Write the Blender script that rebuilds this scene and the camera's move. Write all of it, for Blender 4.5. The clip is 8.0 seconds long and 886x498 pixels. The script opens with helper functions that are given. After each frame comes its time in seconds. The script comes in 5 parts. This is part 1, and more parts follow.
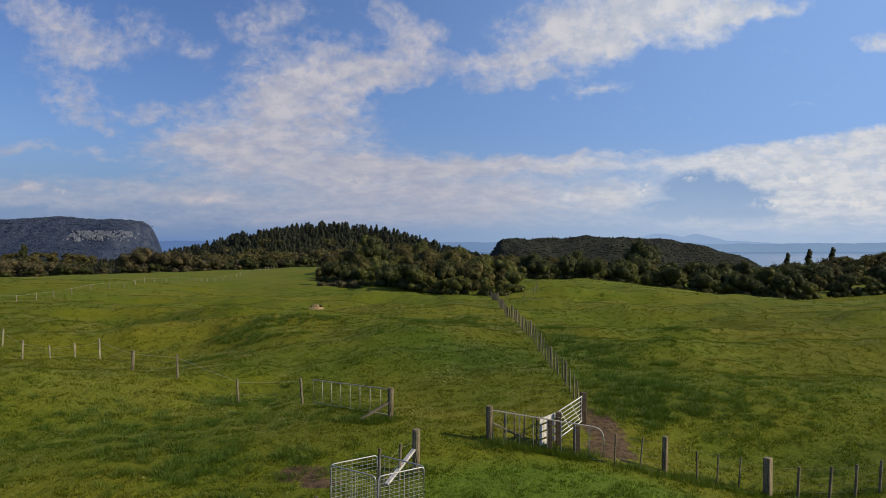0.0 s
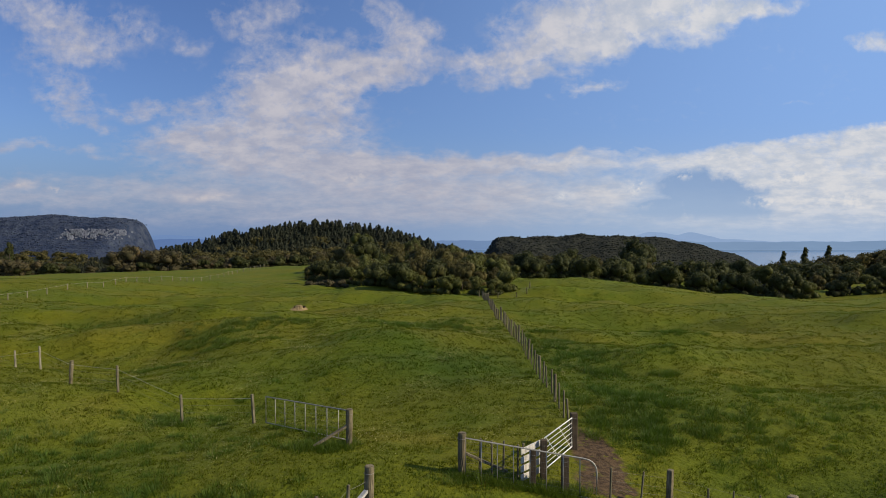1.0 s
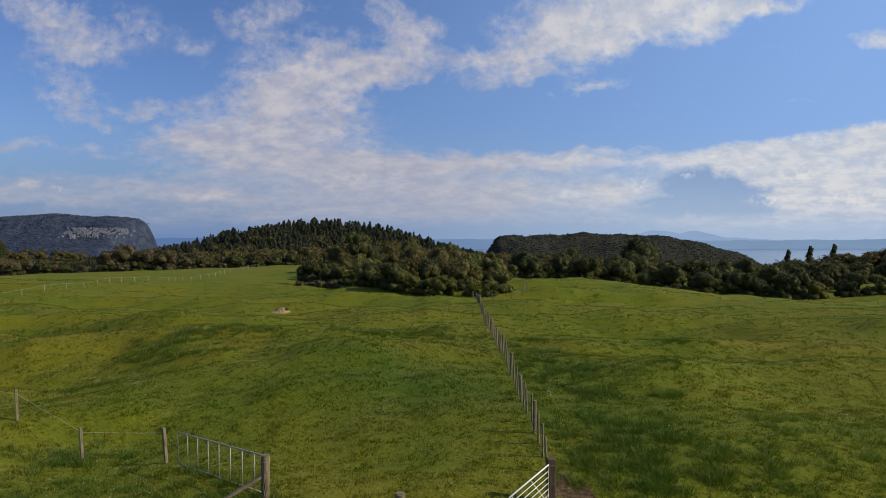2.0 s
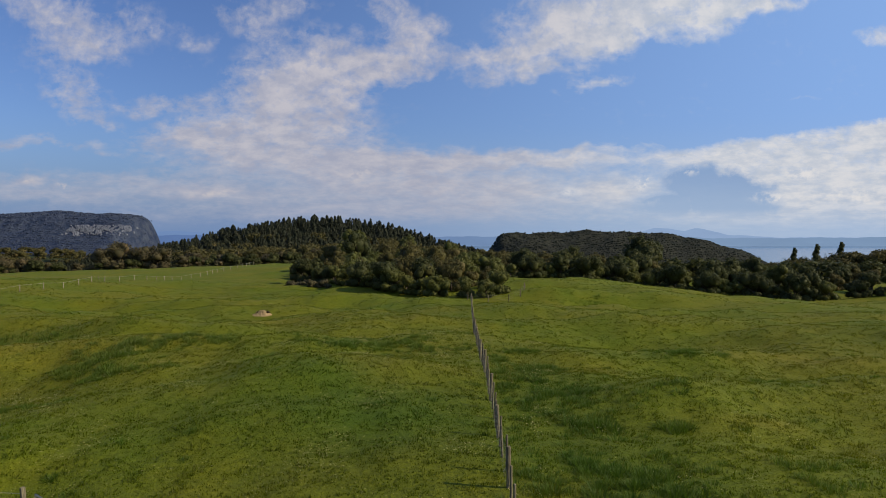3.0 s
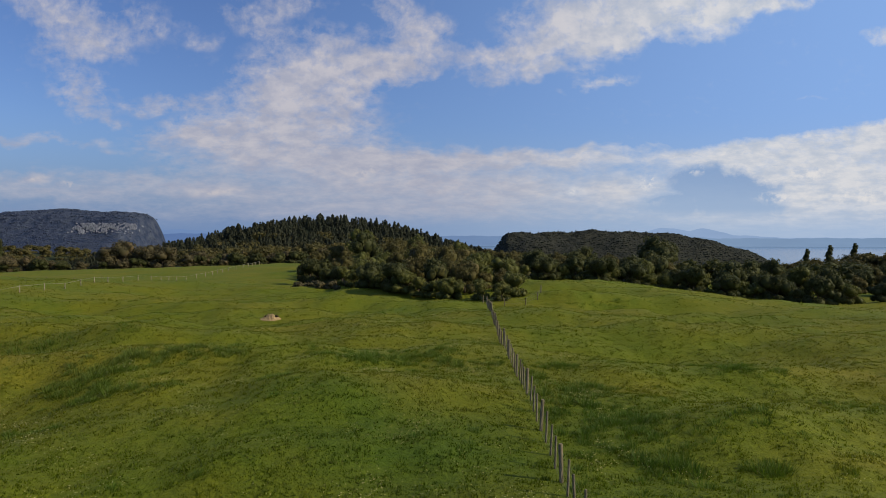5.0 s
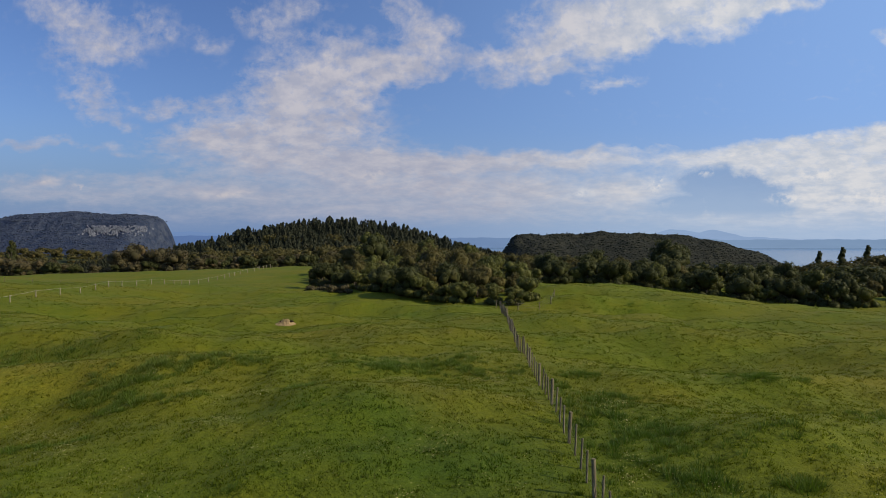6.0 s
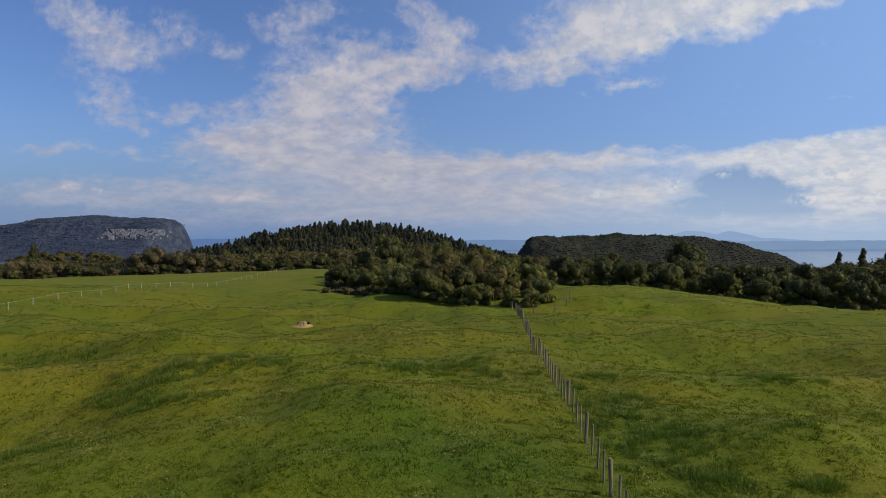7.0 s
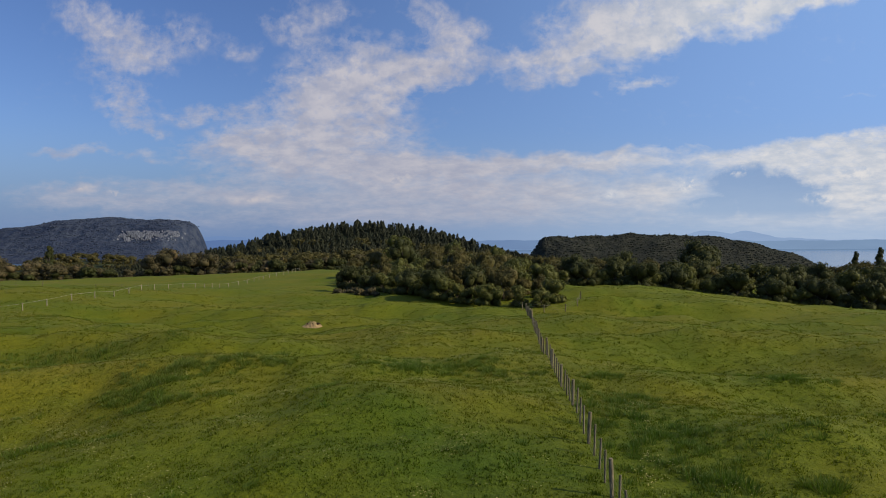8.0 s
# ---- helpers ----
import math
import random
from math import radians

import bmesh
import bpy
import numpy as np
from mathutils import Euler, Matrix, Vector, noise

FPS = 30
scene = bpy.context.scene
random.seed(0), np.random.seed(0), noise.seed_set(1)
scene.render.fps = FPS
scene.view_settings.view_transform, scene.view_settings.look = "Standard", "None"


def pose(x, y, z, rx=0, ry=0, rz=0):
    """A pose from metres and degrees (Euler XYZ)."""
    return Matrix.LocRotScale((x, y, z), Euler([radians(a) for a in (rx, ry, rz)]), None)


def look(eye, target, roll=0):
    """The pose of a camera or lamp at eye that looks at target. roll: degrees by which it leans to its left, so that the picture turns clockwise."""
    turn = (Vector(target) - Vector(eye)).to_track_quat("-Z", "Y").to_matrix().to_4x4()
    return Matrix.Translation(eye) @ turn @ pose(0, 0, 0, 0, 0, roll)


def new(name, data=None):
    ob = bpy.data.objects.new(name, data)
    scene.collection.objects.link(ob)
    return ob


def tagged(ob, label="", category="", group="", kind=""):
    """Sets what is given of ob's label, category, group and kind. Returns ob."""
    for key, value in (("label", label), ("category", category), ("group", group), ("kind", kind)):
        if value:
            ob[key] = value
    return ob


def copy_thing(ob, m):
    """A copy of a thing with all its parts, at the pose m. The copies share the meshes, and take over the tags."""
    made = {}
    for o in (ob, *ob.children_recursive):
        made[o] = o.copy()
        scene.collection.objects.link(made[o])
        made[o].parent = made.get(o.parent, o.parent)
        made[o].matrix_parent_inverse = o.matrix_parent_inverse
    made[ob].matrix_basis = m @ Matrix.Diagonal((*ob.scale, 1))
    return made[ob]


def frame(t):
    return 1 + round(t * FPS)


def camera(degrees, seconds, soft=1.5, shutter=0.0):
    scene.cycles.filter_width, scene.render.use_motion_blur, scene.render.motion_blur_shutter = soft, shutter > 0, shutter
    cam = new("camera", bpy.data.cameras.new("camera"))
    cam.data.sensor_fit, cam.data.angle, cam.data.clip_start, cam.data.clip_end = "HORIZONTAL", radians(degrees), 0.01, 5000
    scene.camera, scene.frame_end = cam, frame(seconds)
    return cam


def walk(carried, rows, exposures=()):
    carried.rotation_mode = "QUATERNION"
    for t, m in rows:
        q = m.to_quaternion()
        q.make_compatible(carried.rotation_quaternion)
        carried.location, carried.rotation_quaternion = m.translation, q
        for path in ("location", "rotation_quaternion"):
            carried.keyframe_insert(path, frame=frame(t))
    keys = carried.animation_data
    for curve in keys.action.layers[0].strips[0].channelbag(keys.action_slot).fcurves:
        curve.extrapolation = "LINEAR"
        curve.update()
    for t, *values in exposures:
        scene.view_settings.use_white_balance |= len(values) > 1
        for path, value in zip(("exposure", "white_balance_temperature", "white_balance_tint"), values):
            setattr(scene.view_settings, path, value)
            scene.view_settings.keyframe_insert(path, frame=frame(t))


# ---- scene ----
cam = camera(66.9, 8.0, soft=0.65)
PATH = [
    (0, (-2.352, 2.51, 7.921), (-2.355, 4.51, 7.885), -0.0),
    (0.5, (-2.043, 4.089, 7.899), (-2.032, 6.089, 7.86), -0.1),
    (1, (-1.48, 5.991, 7.846), (-1.469, 7.991, 7.805), -0.0),
    (1.5, (-0.762, 8.093, 7.827), (-0.754, 10.092, 7.785), -0.0),
    (3, (1.488, 15.199, 7.956), (1.482, 17.199, 7.903), 0.0),
    (3.5, (1.772, 17.103, 7.932), (1.766, 19.102, 7.878), 0.2),
    (4, (1.428, 18.161, 7.92), (1.422, 20.16, 7.866), 0.2),
    (4.5, (0.709, 18.755, 7.958), (0.698, 20.755, 7.902), 0.2),
    (6, (-0.57, 18.739, 8.485), (-0.614, 20.738, 8.435), 0.1),
    (6.5, (-0.672, 18.557, 8.503), (-0.736, 20.556, 8.457), 0.0),
    (7, (-0.627, 18.457, 8.473), (-0.716, 20.454, 8.43), -0.1),
    (7.5, (-0.436, 18.466, 8.442), (-0.548, 20.463, 8.401), -0.2),
    (8, (-0.225, 18.581, 8.408), (-0.352, 20.577, 8.367), -0.3),
]
walk(cam, [(t, look(eye, goal, lean)) for t, eye, goal, lean in PATH])

# ---------------------------------------------------------------- world and sun
SUN_EL, SUN_AZ = 33.0, 103.0      # degrees above the horizon, clockwise from +y
sun_data = bpy.data.lights.new("sun", "SUN")
sun_data.energy, sun_data.angle, sun_data.color = 5.0, radians(0.5), (1.0, 0.87, 0.64)
sun = new("sun", sun_data)
s_dir = Vector((math.sin(radians(SUN_AZ)) * math.cos(radians(SUN_EL)),
                math.cos(radians(SUN_AZ)) * math.cos(radians(SUN_EL)), math.sin(radians(SUN_EL))))
sun.matrix_world = look(s_dir * 300, (0, 0, 0))


class Tree_of_nodes:
    """Short hand for wiring shader nodes."""

    def __init__(self, tree):
        self.tree = tree
        tree.nodes.clear()

    def node(self, kind, **values):
        n = self.tree.nodes.new(kind)
        for key, value in values.items():
            setattr(n, key, value)
        return n

    def link(self, a, b):
        self.tree.links.new(a, b)

    def put(self, socket, value):
        if hasattr(value, "is_output"):
            self.link(value, socket)
        elif value is not None:
            socket.default_value = value

    def math(self, op, a, b=None, c=None, clamp=False):
        n = self.node("ShaderNodeMath", operation=op, use_clamp=clamp)
        for i, v in enumerate((a, b, c)):
            self.put(n.inputs[i], v)
        return n.outputs[0]

    def vec(self, op, a, b=None):
        n = self.node("ShaderNodeVectorMath", operation=op)
        self.put(n.inputs[0], a)
        self.put(n.inputs[1], b)
        return n.outputs["Value"] if op in ("LENGTH", "DOT_PRODUCT") else n.outputs[0]

    def noise(self, scale, detail=4.0, rough=0.55, at=None, distort=0.0):
        n = self.node("ShaderNodeTexNoise")
        n.inputs["Scale"].default_value, n.inputs["Detail"].default_value = scale, detail
        n.inputs["Roughness"].default_value, n.inputs["Distortion"].default_value = rough, distort
        self.put(n.inputs["Vector"], at)
        return n.outputs["Fac"]

    def span(self, value, lo, hi, a=0.0, b=1.0, smooth=True):
        n = self.node("ShaderNodeMapRange", interpolation_type="SMOOTHSTEP" if smooth else "LINEAR")
        for i, v in enumerate((value, lo, hi, a, b)):
            self.put(n.inputs[i], v)
        return n.outputs[0]

    def mix(self, fac, a, b, blend="MIX"):
        n = self.node("ShaderNodeMix", data_type="RGBA", blend_type=blend)
        self.put(n.inputs[0], fac)
        for i, v in ((6, a), (7, b)):
            self.put(n.inputs[i], (*v, 1.0) if isinstance(v, tuple) and len(v) == 3 else v)
        return n.outputs[2]

    def patch(self, at, x, y, sx, sy, turn=0.0, inner=0.0):
        """1 in the middle of an ellipse, 0 outside it."""
        n = self.node("ShaderNodeMapping", vector_type="TEXTURE")
        self.put(n.inputs["Vector"], at)
        n.inputs["Location"].default_value = (x, y, 0)
        n.inputs["Rotation"].default_value = (0, 0, radians(turn))
        n.inputs["Scale"].default_value = (sx, sy, 1)
        return self.span(self.vec("LENGTH", n.outputs[0]), 1.0, inner)

    def bump(self, height, strength=0.5, distance=0.02):
        n = self.node("ShaderNodeBump")
        n.inputs["Strength"].default_value, n.inputs["Distance"].default_value = strength, distance
        self.link(height, n.inputs["Height"])
        return n.outputs[0]


def build_world():
    world = bpy.data.worlds.new("world")
    scene.world = world
    world.use_nodes = True
    w = Tree_of_nodes(world.node_tree)
    out = w.node("ShaderNodeOutputWorld")
    sky = w.node("ShaderNodeTexSky", sky_type="NISHITA", sun_disc=False, sun_elevation=radians(SUN_EL),
                 sun_rotation=radians(SUN_AZ), altitude=400.0, air_density=1.0, dust_density=2.2, ozone_density=2.2)
    coord = w.node("ShaderNodeTexCoord").outputs["Generated"]
    parts = w.node("ShaderNodeSeparateXYZ")
    w.link(coord, parts.inputs[0])
    x, y, z = parts.outputs
    az = w.math("ARCTAN2", x, y)
    flat = w.math("SQRT", w.math("ADD", w.math("MULTIPLY", x, x), w.math("MULTIPLY", y, y)))
    el = w.math("ARCTAN2", z, flat)
    ahead = w.math("MAXIMUM", y, 0.12)
    u, v = w.math("DIVIDE", x, ahead), w.math("DIVIDE", z, ahead)
    plane = w.node("ShaderNodeCombineXYZ")
    w.link(u, plane.inputs[0])
    w.link(v, plane.inputs[1])
    p = plane.outputs[0]
    # ragged edges: the plane is shaken by noise before the cloud banks are laid on it
    shake = w.node("ShaderNodeTexNoise")
    shake.inputs["Scale"].default_value, shake.inputs["Detail"].default_value = 11.0, 3.5
    shake.inputs["Roughness"].default_value = 0.6
    w.link(w.vec("MULTIPLY", p, (1.0, 1.25, 0.0)), shake.inputs["Vector"])
    off = w.vec("MULTIPLY", w.vec("SUBTRACT", shake.outputs["Color"], (0.5, 0.5, 0.5)), (0.12, 0.07, 0.0))
    low = w.span(v, 0.02, 0.14, 0.35, 1.0)
    scale = w.node("ShaderNodeVectorMath", operation="SCALE")
    w.link(off, scale.inputs[0])
    w.link(low, scale.inputs["Scale"])
    q = w.vec("ADD", p, scale.outputs[0])
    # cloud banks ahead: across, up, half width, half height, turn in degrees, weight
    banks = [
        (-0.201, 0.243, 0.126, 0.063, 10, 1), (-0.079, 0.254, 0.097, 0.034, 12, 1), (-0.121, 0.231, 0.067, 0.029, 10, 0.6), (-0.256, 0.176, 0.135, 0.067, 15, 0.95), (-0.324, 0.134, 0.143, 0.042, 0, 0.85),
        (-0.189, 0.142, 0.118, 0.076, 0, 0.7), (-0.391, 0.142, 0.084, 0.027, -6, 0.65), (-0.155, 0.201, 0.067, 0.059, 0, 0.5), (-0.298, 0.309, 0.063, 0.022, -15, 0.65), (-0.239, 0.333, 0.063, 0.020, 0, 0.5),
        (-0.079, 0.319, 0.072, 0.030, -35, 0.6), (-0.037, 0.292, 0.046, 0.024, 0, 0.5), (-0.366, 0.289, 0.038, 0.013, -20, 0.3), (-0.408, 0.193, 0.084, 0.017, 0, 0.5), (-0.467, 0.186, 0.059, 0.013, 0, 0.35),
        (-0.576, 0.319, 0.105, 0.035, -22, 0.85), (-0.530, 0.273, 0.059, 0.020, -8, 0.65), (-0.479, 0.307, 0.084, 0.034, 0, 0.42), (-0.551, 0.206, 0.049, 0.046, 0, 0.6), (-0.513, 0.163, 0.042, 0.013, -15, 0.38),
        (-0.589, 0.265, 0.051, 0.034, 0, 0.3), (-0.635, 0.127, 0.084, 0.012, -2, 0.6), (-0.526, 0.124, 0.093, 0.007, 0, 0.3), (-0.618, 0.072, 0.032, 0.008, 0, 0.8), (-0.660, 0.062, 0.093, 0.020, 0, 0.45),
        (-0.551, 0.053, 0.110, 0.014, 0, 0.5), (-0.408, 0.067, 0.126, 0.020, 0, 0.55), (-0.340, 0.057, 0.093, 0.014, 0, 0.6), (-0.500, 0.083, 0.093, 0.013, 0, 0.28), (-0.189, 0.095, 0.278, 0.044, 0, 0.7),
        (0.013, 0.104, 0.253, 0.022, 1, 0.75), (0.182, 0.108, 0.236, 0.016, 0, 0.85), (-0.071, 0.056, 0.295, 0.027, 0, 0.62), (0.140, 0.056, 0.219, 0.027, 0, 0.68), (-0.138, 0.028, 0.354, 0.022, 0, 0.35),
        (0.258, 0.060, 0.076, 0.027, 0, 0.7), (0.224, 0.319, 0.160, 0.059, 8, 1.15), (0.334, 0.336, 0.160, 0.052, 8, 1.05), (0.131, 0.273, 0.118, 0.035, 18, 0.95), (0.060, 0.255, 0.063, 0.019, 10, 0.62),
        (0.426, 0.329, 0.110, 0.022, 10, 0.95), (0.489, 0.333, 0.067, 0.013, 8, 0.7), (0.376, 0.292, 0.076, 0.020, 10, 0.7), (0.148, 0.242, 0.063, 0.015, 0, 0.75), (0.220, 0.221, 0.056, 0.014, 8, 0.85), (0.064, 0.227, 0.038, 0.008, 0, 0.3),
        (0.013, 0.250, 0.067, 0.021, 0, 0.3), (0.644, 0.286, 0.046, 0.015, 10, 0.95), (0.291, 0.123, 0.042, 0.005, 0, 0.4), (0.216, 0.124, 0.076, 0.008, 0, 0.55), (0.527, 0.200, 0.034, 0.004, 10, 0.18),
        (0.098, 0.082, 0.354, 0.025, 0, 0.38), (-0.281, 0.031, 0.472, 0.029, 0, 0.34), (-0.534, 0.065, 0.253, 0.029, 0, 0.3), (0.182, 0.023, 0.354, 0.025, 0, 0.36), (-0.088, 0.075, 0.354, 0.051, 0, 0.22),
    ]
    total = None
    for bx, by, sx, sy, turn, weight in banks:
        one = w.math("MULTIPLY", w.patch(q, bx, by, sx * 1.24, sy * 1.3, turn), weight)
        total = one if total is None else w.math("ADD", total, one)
    # the broad bright bank over the lake, with a clear upper edge that climbs
    edge = w.math("ADD", w.math("MULTIPLY", u, 0.145), 0.0745)
    lift = w.math("SUBTRACT", edge, w.math("ADD", v, w.math("MULTIPLY", w.math("SUBTRACT", w.noise(30.0, 5.0, 0.6, p), 0.5), 0.018)))
    bank = w.math("MULTIPLY", w.span(lift, -0.002, 0.012), w.span(u, 0.26, 0.44))
    total = w.math("ADD", total, w.math("MULTIPLY", bank, w.span(v, -0.01, 0.075, 0.6, 1.35)))
    # beyond them scattered cloud goes on all round
    outside = w.math("MAXIMUM", w.span(w.math("ABSOLUTE", az), 0.75, 1.0), w.span(el, 0.42, 0.6))
    total = w.math("ADD", total, w.math("MULTIPLY", outside, w.span(w.noise(4.0, 3.0, 0.5, coord), 0.5, 0.75)))
    total = w.math("MINIMUM", total, 1.25)
    # fleece: ripples above, flatter and calmer layers towards the horizon
    depth = w.node("ShaderNodeCombineXYZ")
    w.link(u, depth.inputs[0])
    w.link(w.math("MULTIPLY", w.math("LOGARITHM", w.math("MAXIMUM", w.math("ADD", v, 0.11), 0.03), 2.71828), 0.52), depth.inputs[1])
    stretch = w.vec("ADD", depth.outputs[0], w.vec("MULTIPLY", off, (0.25, 0.25, 0.0)))
    fleece = w.math("ADD", w.math("MULTIPLY", w.noise(13.0, 6.0, 0.55, stretch), 0.5), w.math("MULTIPLY", w.noise(56.0, 4.0, 0.6, w.vec("MULTIPLY", stretch, (1.0, 0.85, 0.0))), 0.55))
    calm = w.span(v, 0.02, 0.2, 0.9, 2.2)
    fleece = w.math("MULTIPLY", w.math("SUBTRACT", fleece, 0.5), w.math("MULTIPLY", calm, w.span(total, 0.0, 0.3, 0.3, 1.6)))
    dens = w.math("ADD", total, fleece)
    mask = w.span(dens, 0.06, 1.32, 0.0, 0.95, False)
    # soft grey bodies with paler crests
    lump = w.noise(24.0, 6.0, 0.6, w.vec("ADD", stretch, (0.012, 0.02, 0.0)))
    tone = w.mix(w.span(lump, w.span(v, 0.03, 0.14, 0.22, 0.33), w.span(v, 0.03, 0.14, 0.82, 0.69)), (0.395, 0.415, 0.525), (0.56, 0.545, 0.60))
    tone = w.mix(w.span(v, 0.08, 0.24, 0.0, 0.6), tone, w.mix(1.0, tone, (1.12, 1.1, 1.07), "MULTIPLY"))
    bright = w.mix(w.span(lump, 0.34, 0.66), (0.55, 0.60, 0.69), (0.76, 0.755, 0.77))
    tone = w.mix(w.span(u, -0.05, 0.42), tone, bright)
    # the dark blue rain cloud low over the lake, with piled tops
    puff = w.noise(36.0, 6.0, 0.62, w.vec("MULTIPLY", p, (1.0, 1.25, 0.0)))
    billow = w.math("MULTIPLY", w.math("SUBTRACT", puff, 0.5), 1.5)
    rain = None
    for bx, by, sx, sy, turn in [(0.420, 0.050, 0.135, 0.062, -8), (0.370, 0.072, 0.085, 0.046, 0), (0.33, 0.040, 0.075, 0.030, 0)]:
        one = w.patch(p, bx, by, sx, sy, turn)
        rain = one if rain is None else w.math("MAXIMUM", rain, one)
    rain = w.span(w.math("ADD", rain, w.math("MULTIPLY", billow, 0.6)), 0.16, 0.58)
    rain = w.math("MULTIPLY", rain, w.span(v, 0.008, 0.035))
    tone = w.mix(w.math("MULTIPLY", rain, 0.95), tone, w.mix(w.span(v, 0.03, 0.09), (0.34, 0.465, 0.665), (0.255, 0.385, 0.62)))
    mask = w.math("MAXIMUM", mask, w.math("MULTIPLY", rain, 0.9))
    # small bright cumulus heads and lit rims
    heads = None
    for bx, by, sx, sy in [(0.298, 0.066, 0.044, 0.034), (0.354, 0.091, 0.032, 0.016), (0.180, 0.060, 0.036, 0.014), (0.415, 0.122, 0.036, 0.006), (0.53, 0.090, 0.06, 0.020), (0.60, 0.055, 0.09, 0.030),
                           (0.50, 0.050, 0.06, 0.016), (-0.340, 0.056, 0.075, 0.011), (-0.620, 0.072, 0.03, 0.008), (-0.135, 0.083, 0.045, 0.012), (-0.562, 0.062, 0.026, 0.010)]:
        one = w.patch(q, bx, by, sx, sy)
        heads = one if heads is None else w.math("MAXIMUM", heads, one)
    crest = w.math("MULTIPLY", heads, w.span(puff, 0.45, 0.61))
    tone = w.mix(w.math("MULTIPLY", crest, 0.95, clamp=True), tone, w.mix(w.span(u, -0.2, 0.25), (0.60, 0.565, 0.59), (0.84, 0.81, 0.79)))
    mask = w.math("MAXIMUM", mask, w.math("MULTIPLY", crest, 0.9, clamp=True))
    mask = w.math("MULTIPLY", mask, w.span(v, -0.004, 0.03, 0.25, 1.0))
    # thin haze over the horizon
    haze = w.span(el, 0.16, -0.01, 0.0, 0.85)
    glare = w.math("MULTIPLY", w.span(az, -0.45, 0.85), 0.85)
    blue = w.node("ShaderNodeBackground")
    w.link(w.mix(1.0, sky.outputs[0], (0.82, 1.0, 1.42), "MULTIPLY"), blue.inputs["Color"])
    blue.inputs["Strength"].default_value = 0.082
    misty = w.node("ShaderNodeBackground")
    w.link(w.mix(w.span(u, -0.35, 0.45), (0.185, 0.285, 0.50), (0.37, 0.485, 0.66)), misty.inputs["Color"])
    cloud = w.node("ShaderNodeBackground")
    w.link(tone, cloud.inputs["Color"])
    cloud.inputs["Strength"].default_value = 0.92
    m1, m2 = w.node("ShaderNodeMixShader"), w.node("ShaderNodeMixShader")
    w.link(haze, m1.inputs[0])
    paler = w.node("ShaderNodeBackground")
    paler.inputs["Color"].default_value, paler.inputs["Strength"].default_value = (0.27, 0.46, 0.84, 1), 1.0
    m0 = w.node("ShaderNodeMixShader")
    w.link(glare, m0.inputs[0])
    w.link(blue.outputs[0], m0.inputs[1])
    w.link(paler.outputs[0], m0.inputs[2])
    w.link(m0.outputs[0], m1.inputs[1])
    w.link(misty.outputs[0], m1.inputs[2])
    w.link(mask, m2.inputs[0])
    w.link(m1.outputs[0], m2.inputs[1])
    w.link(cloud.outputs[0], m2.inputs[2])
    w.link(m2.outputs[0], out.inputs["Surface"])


build_world()

# ---------------------------------------------------------------- materials


def surface(name, paint, rough=0.8, metal=0.0, bump=None, leaf=0.0, gloss=0.5):
    """A Principled material. paint(w) gives the colour socket, bump(w) a normal; leaf: share of light let through."""
    m = bpy.data.materials.new(name)
    m.use_nodes = True
    w = Tree_of_nodes(m.node_tree)
    out = w.node("ShaderNodeOutputMaterial")
    b = w.node("ShaderNodeBsdfPrincipled")
    colour = paint(w)
    w.put(b.inputs["Base Color"], (*colour, 1.0) if isinstance(colour, tuple) else colour)
    w.put(b.inputs["Roughness"], rough(w) if callable(rough) else rough)
    b.inputs["Metallic"].default_value = metal
    b.inputs["Specular IOR Level"].default_value = gloss
    if bump:
        w.link(bump(w), b.inputs["Normal"])
    shader = b.outputs[0]
    if leaf:
        t = w.node("ShaderNodeBsdfTranslucent")
        w.put(t.inputs["Color"], (*colour, 1.0) if isinstance(colour, tuple) else colour)
        mix = w.node("ShaderNodeMixShader")
        mix.inputs[0].default_value = leaf
        w.link(shader, mix.inputs[1])
        w.link(t.outputs[0], mix.inputs[2])
        shader = mix.outputs[0]
    w.link(shader, out.inputs["Surface"])
    return m


def place(w):
    return w.node("ShaderNodeNewGeometry").outputs["Position"]


def island(w):
    return w.node("ShaderNodeNewGeometry").outputs["Random Per Island"]


def chance(w):
    return w.node("ShaderNodeObjectInfo").outputs["Random"]


# bare earth: x, y, half width, half depth
SOIL = [(3.5, 27.0, 1.15, 3.6), (3.3, 25.0, 1.3, 1.5), (-6.5, 22.0, 1.2, 0.8), (-5.8, 21.3, 0.9, 0.5)]


def paddock(w, p, c):
    """The grass beyond the fence line is greener, the hither side drier."""
    xyz = w.node("ShaderNodeSeparateXYZ")
    w.link(p, xyz.inputs[0])
    line = w.math("SUBTRACT", xyz.outputs[0], w.math("ADD", w.math("MULTIPLY", xyz.outputs[1], 0.024), 2.35))
    return w.mix(w.span(line, -0.4, 0.4), c, w.mix(1.0, c, (1.0, 1.0, 0.9), "MULTIPLY"))


# drier, seeding grass and lush, darker grass: x, y, half width, half depth, strength
DRY = [(-21.5, 54.0, 9.0, 5.5, .8), (-10.5, 41.0, 6.0, 2.4, .55), (-17.5, 30.5, 7.0, 4.0, 1.0), (-8.0, 74.0, 14.0, 4.0, .5), (23.0, 55.0, 5.5, 3.2, .7), (-34.0, 84.0, 16.0, 5.0, .5), (13.0, 44.0, 5.0, 3.0, .35),
       (-3.0, 46.5, 6.5, 2.2, .4), (-46.0, 118.0, 18.0, 5.0, .45), (-14.0, 66.0, 9.0, 2.5, .45), (-2.6, 28.0, 1.8, 1.1, 1.3), (13.2, 39.3, 1.7, 1.0, 1.3), (9.0, 25.2, 2.0, 0.6, .9)]
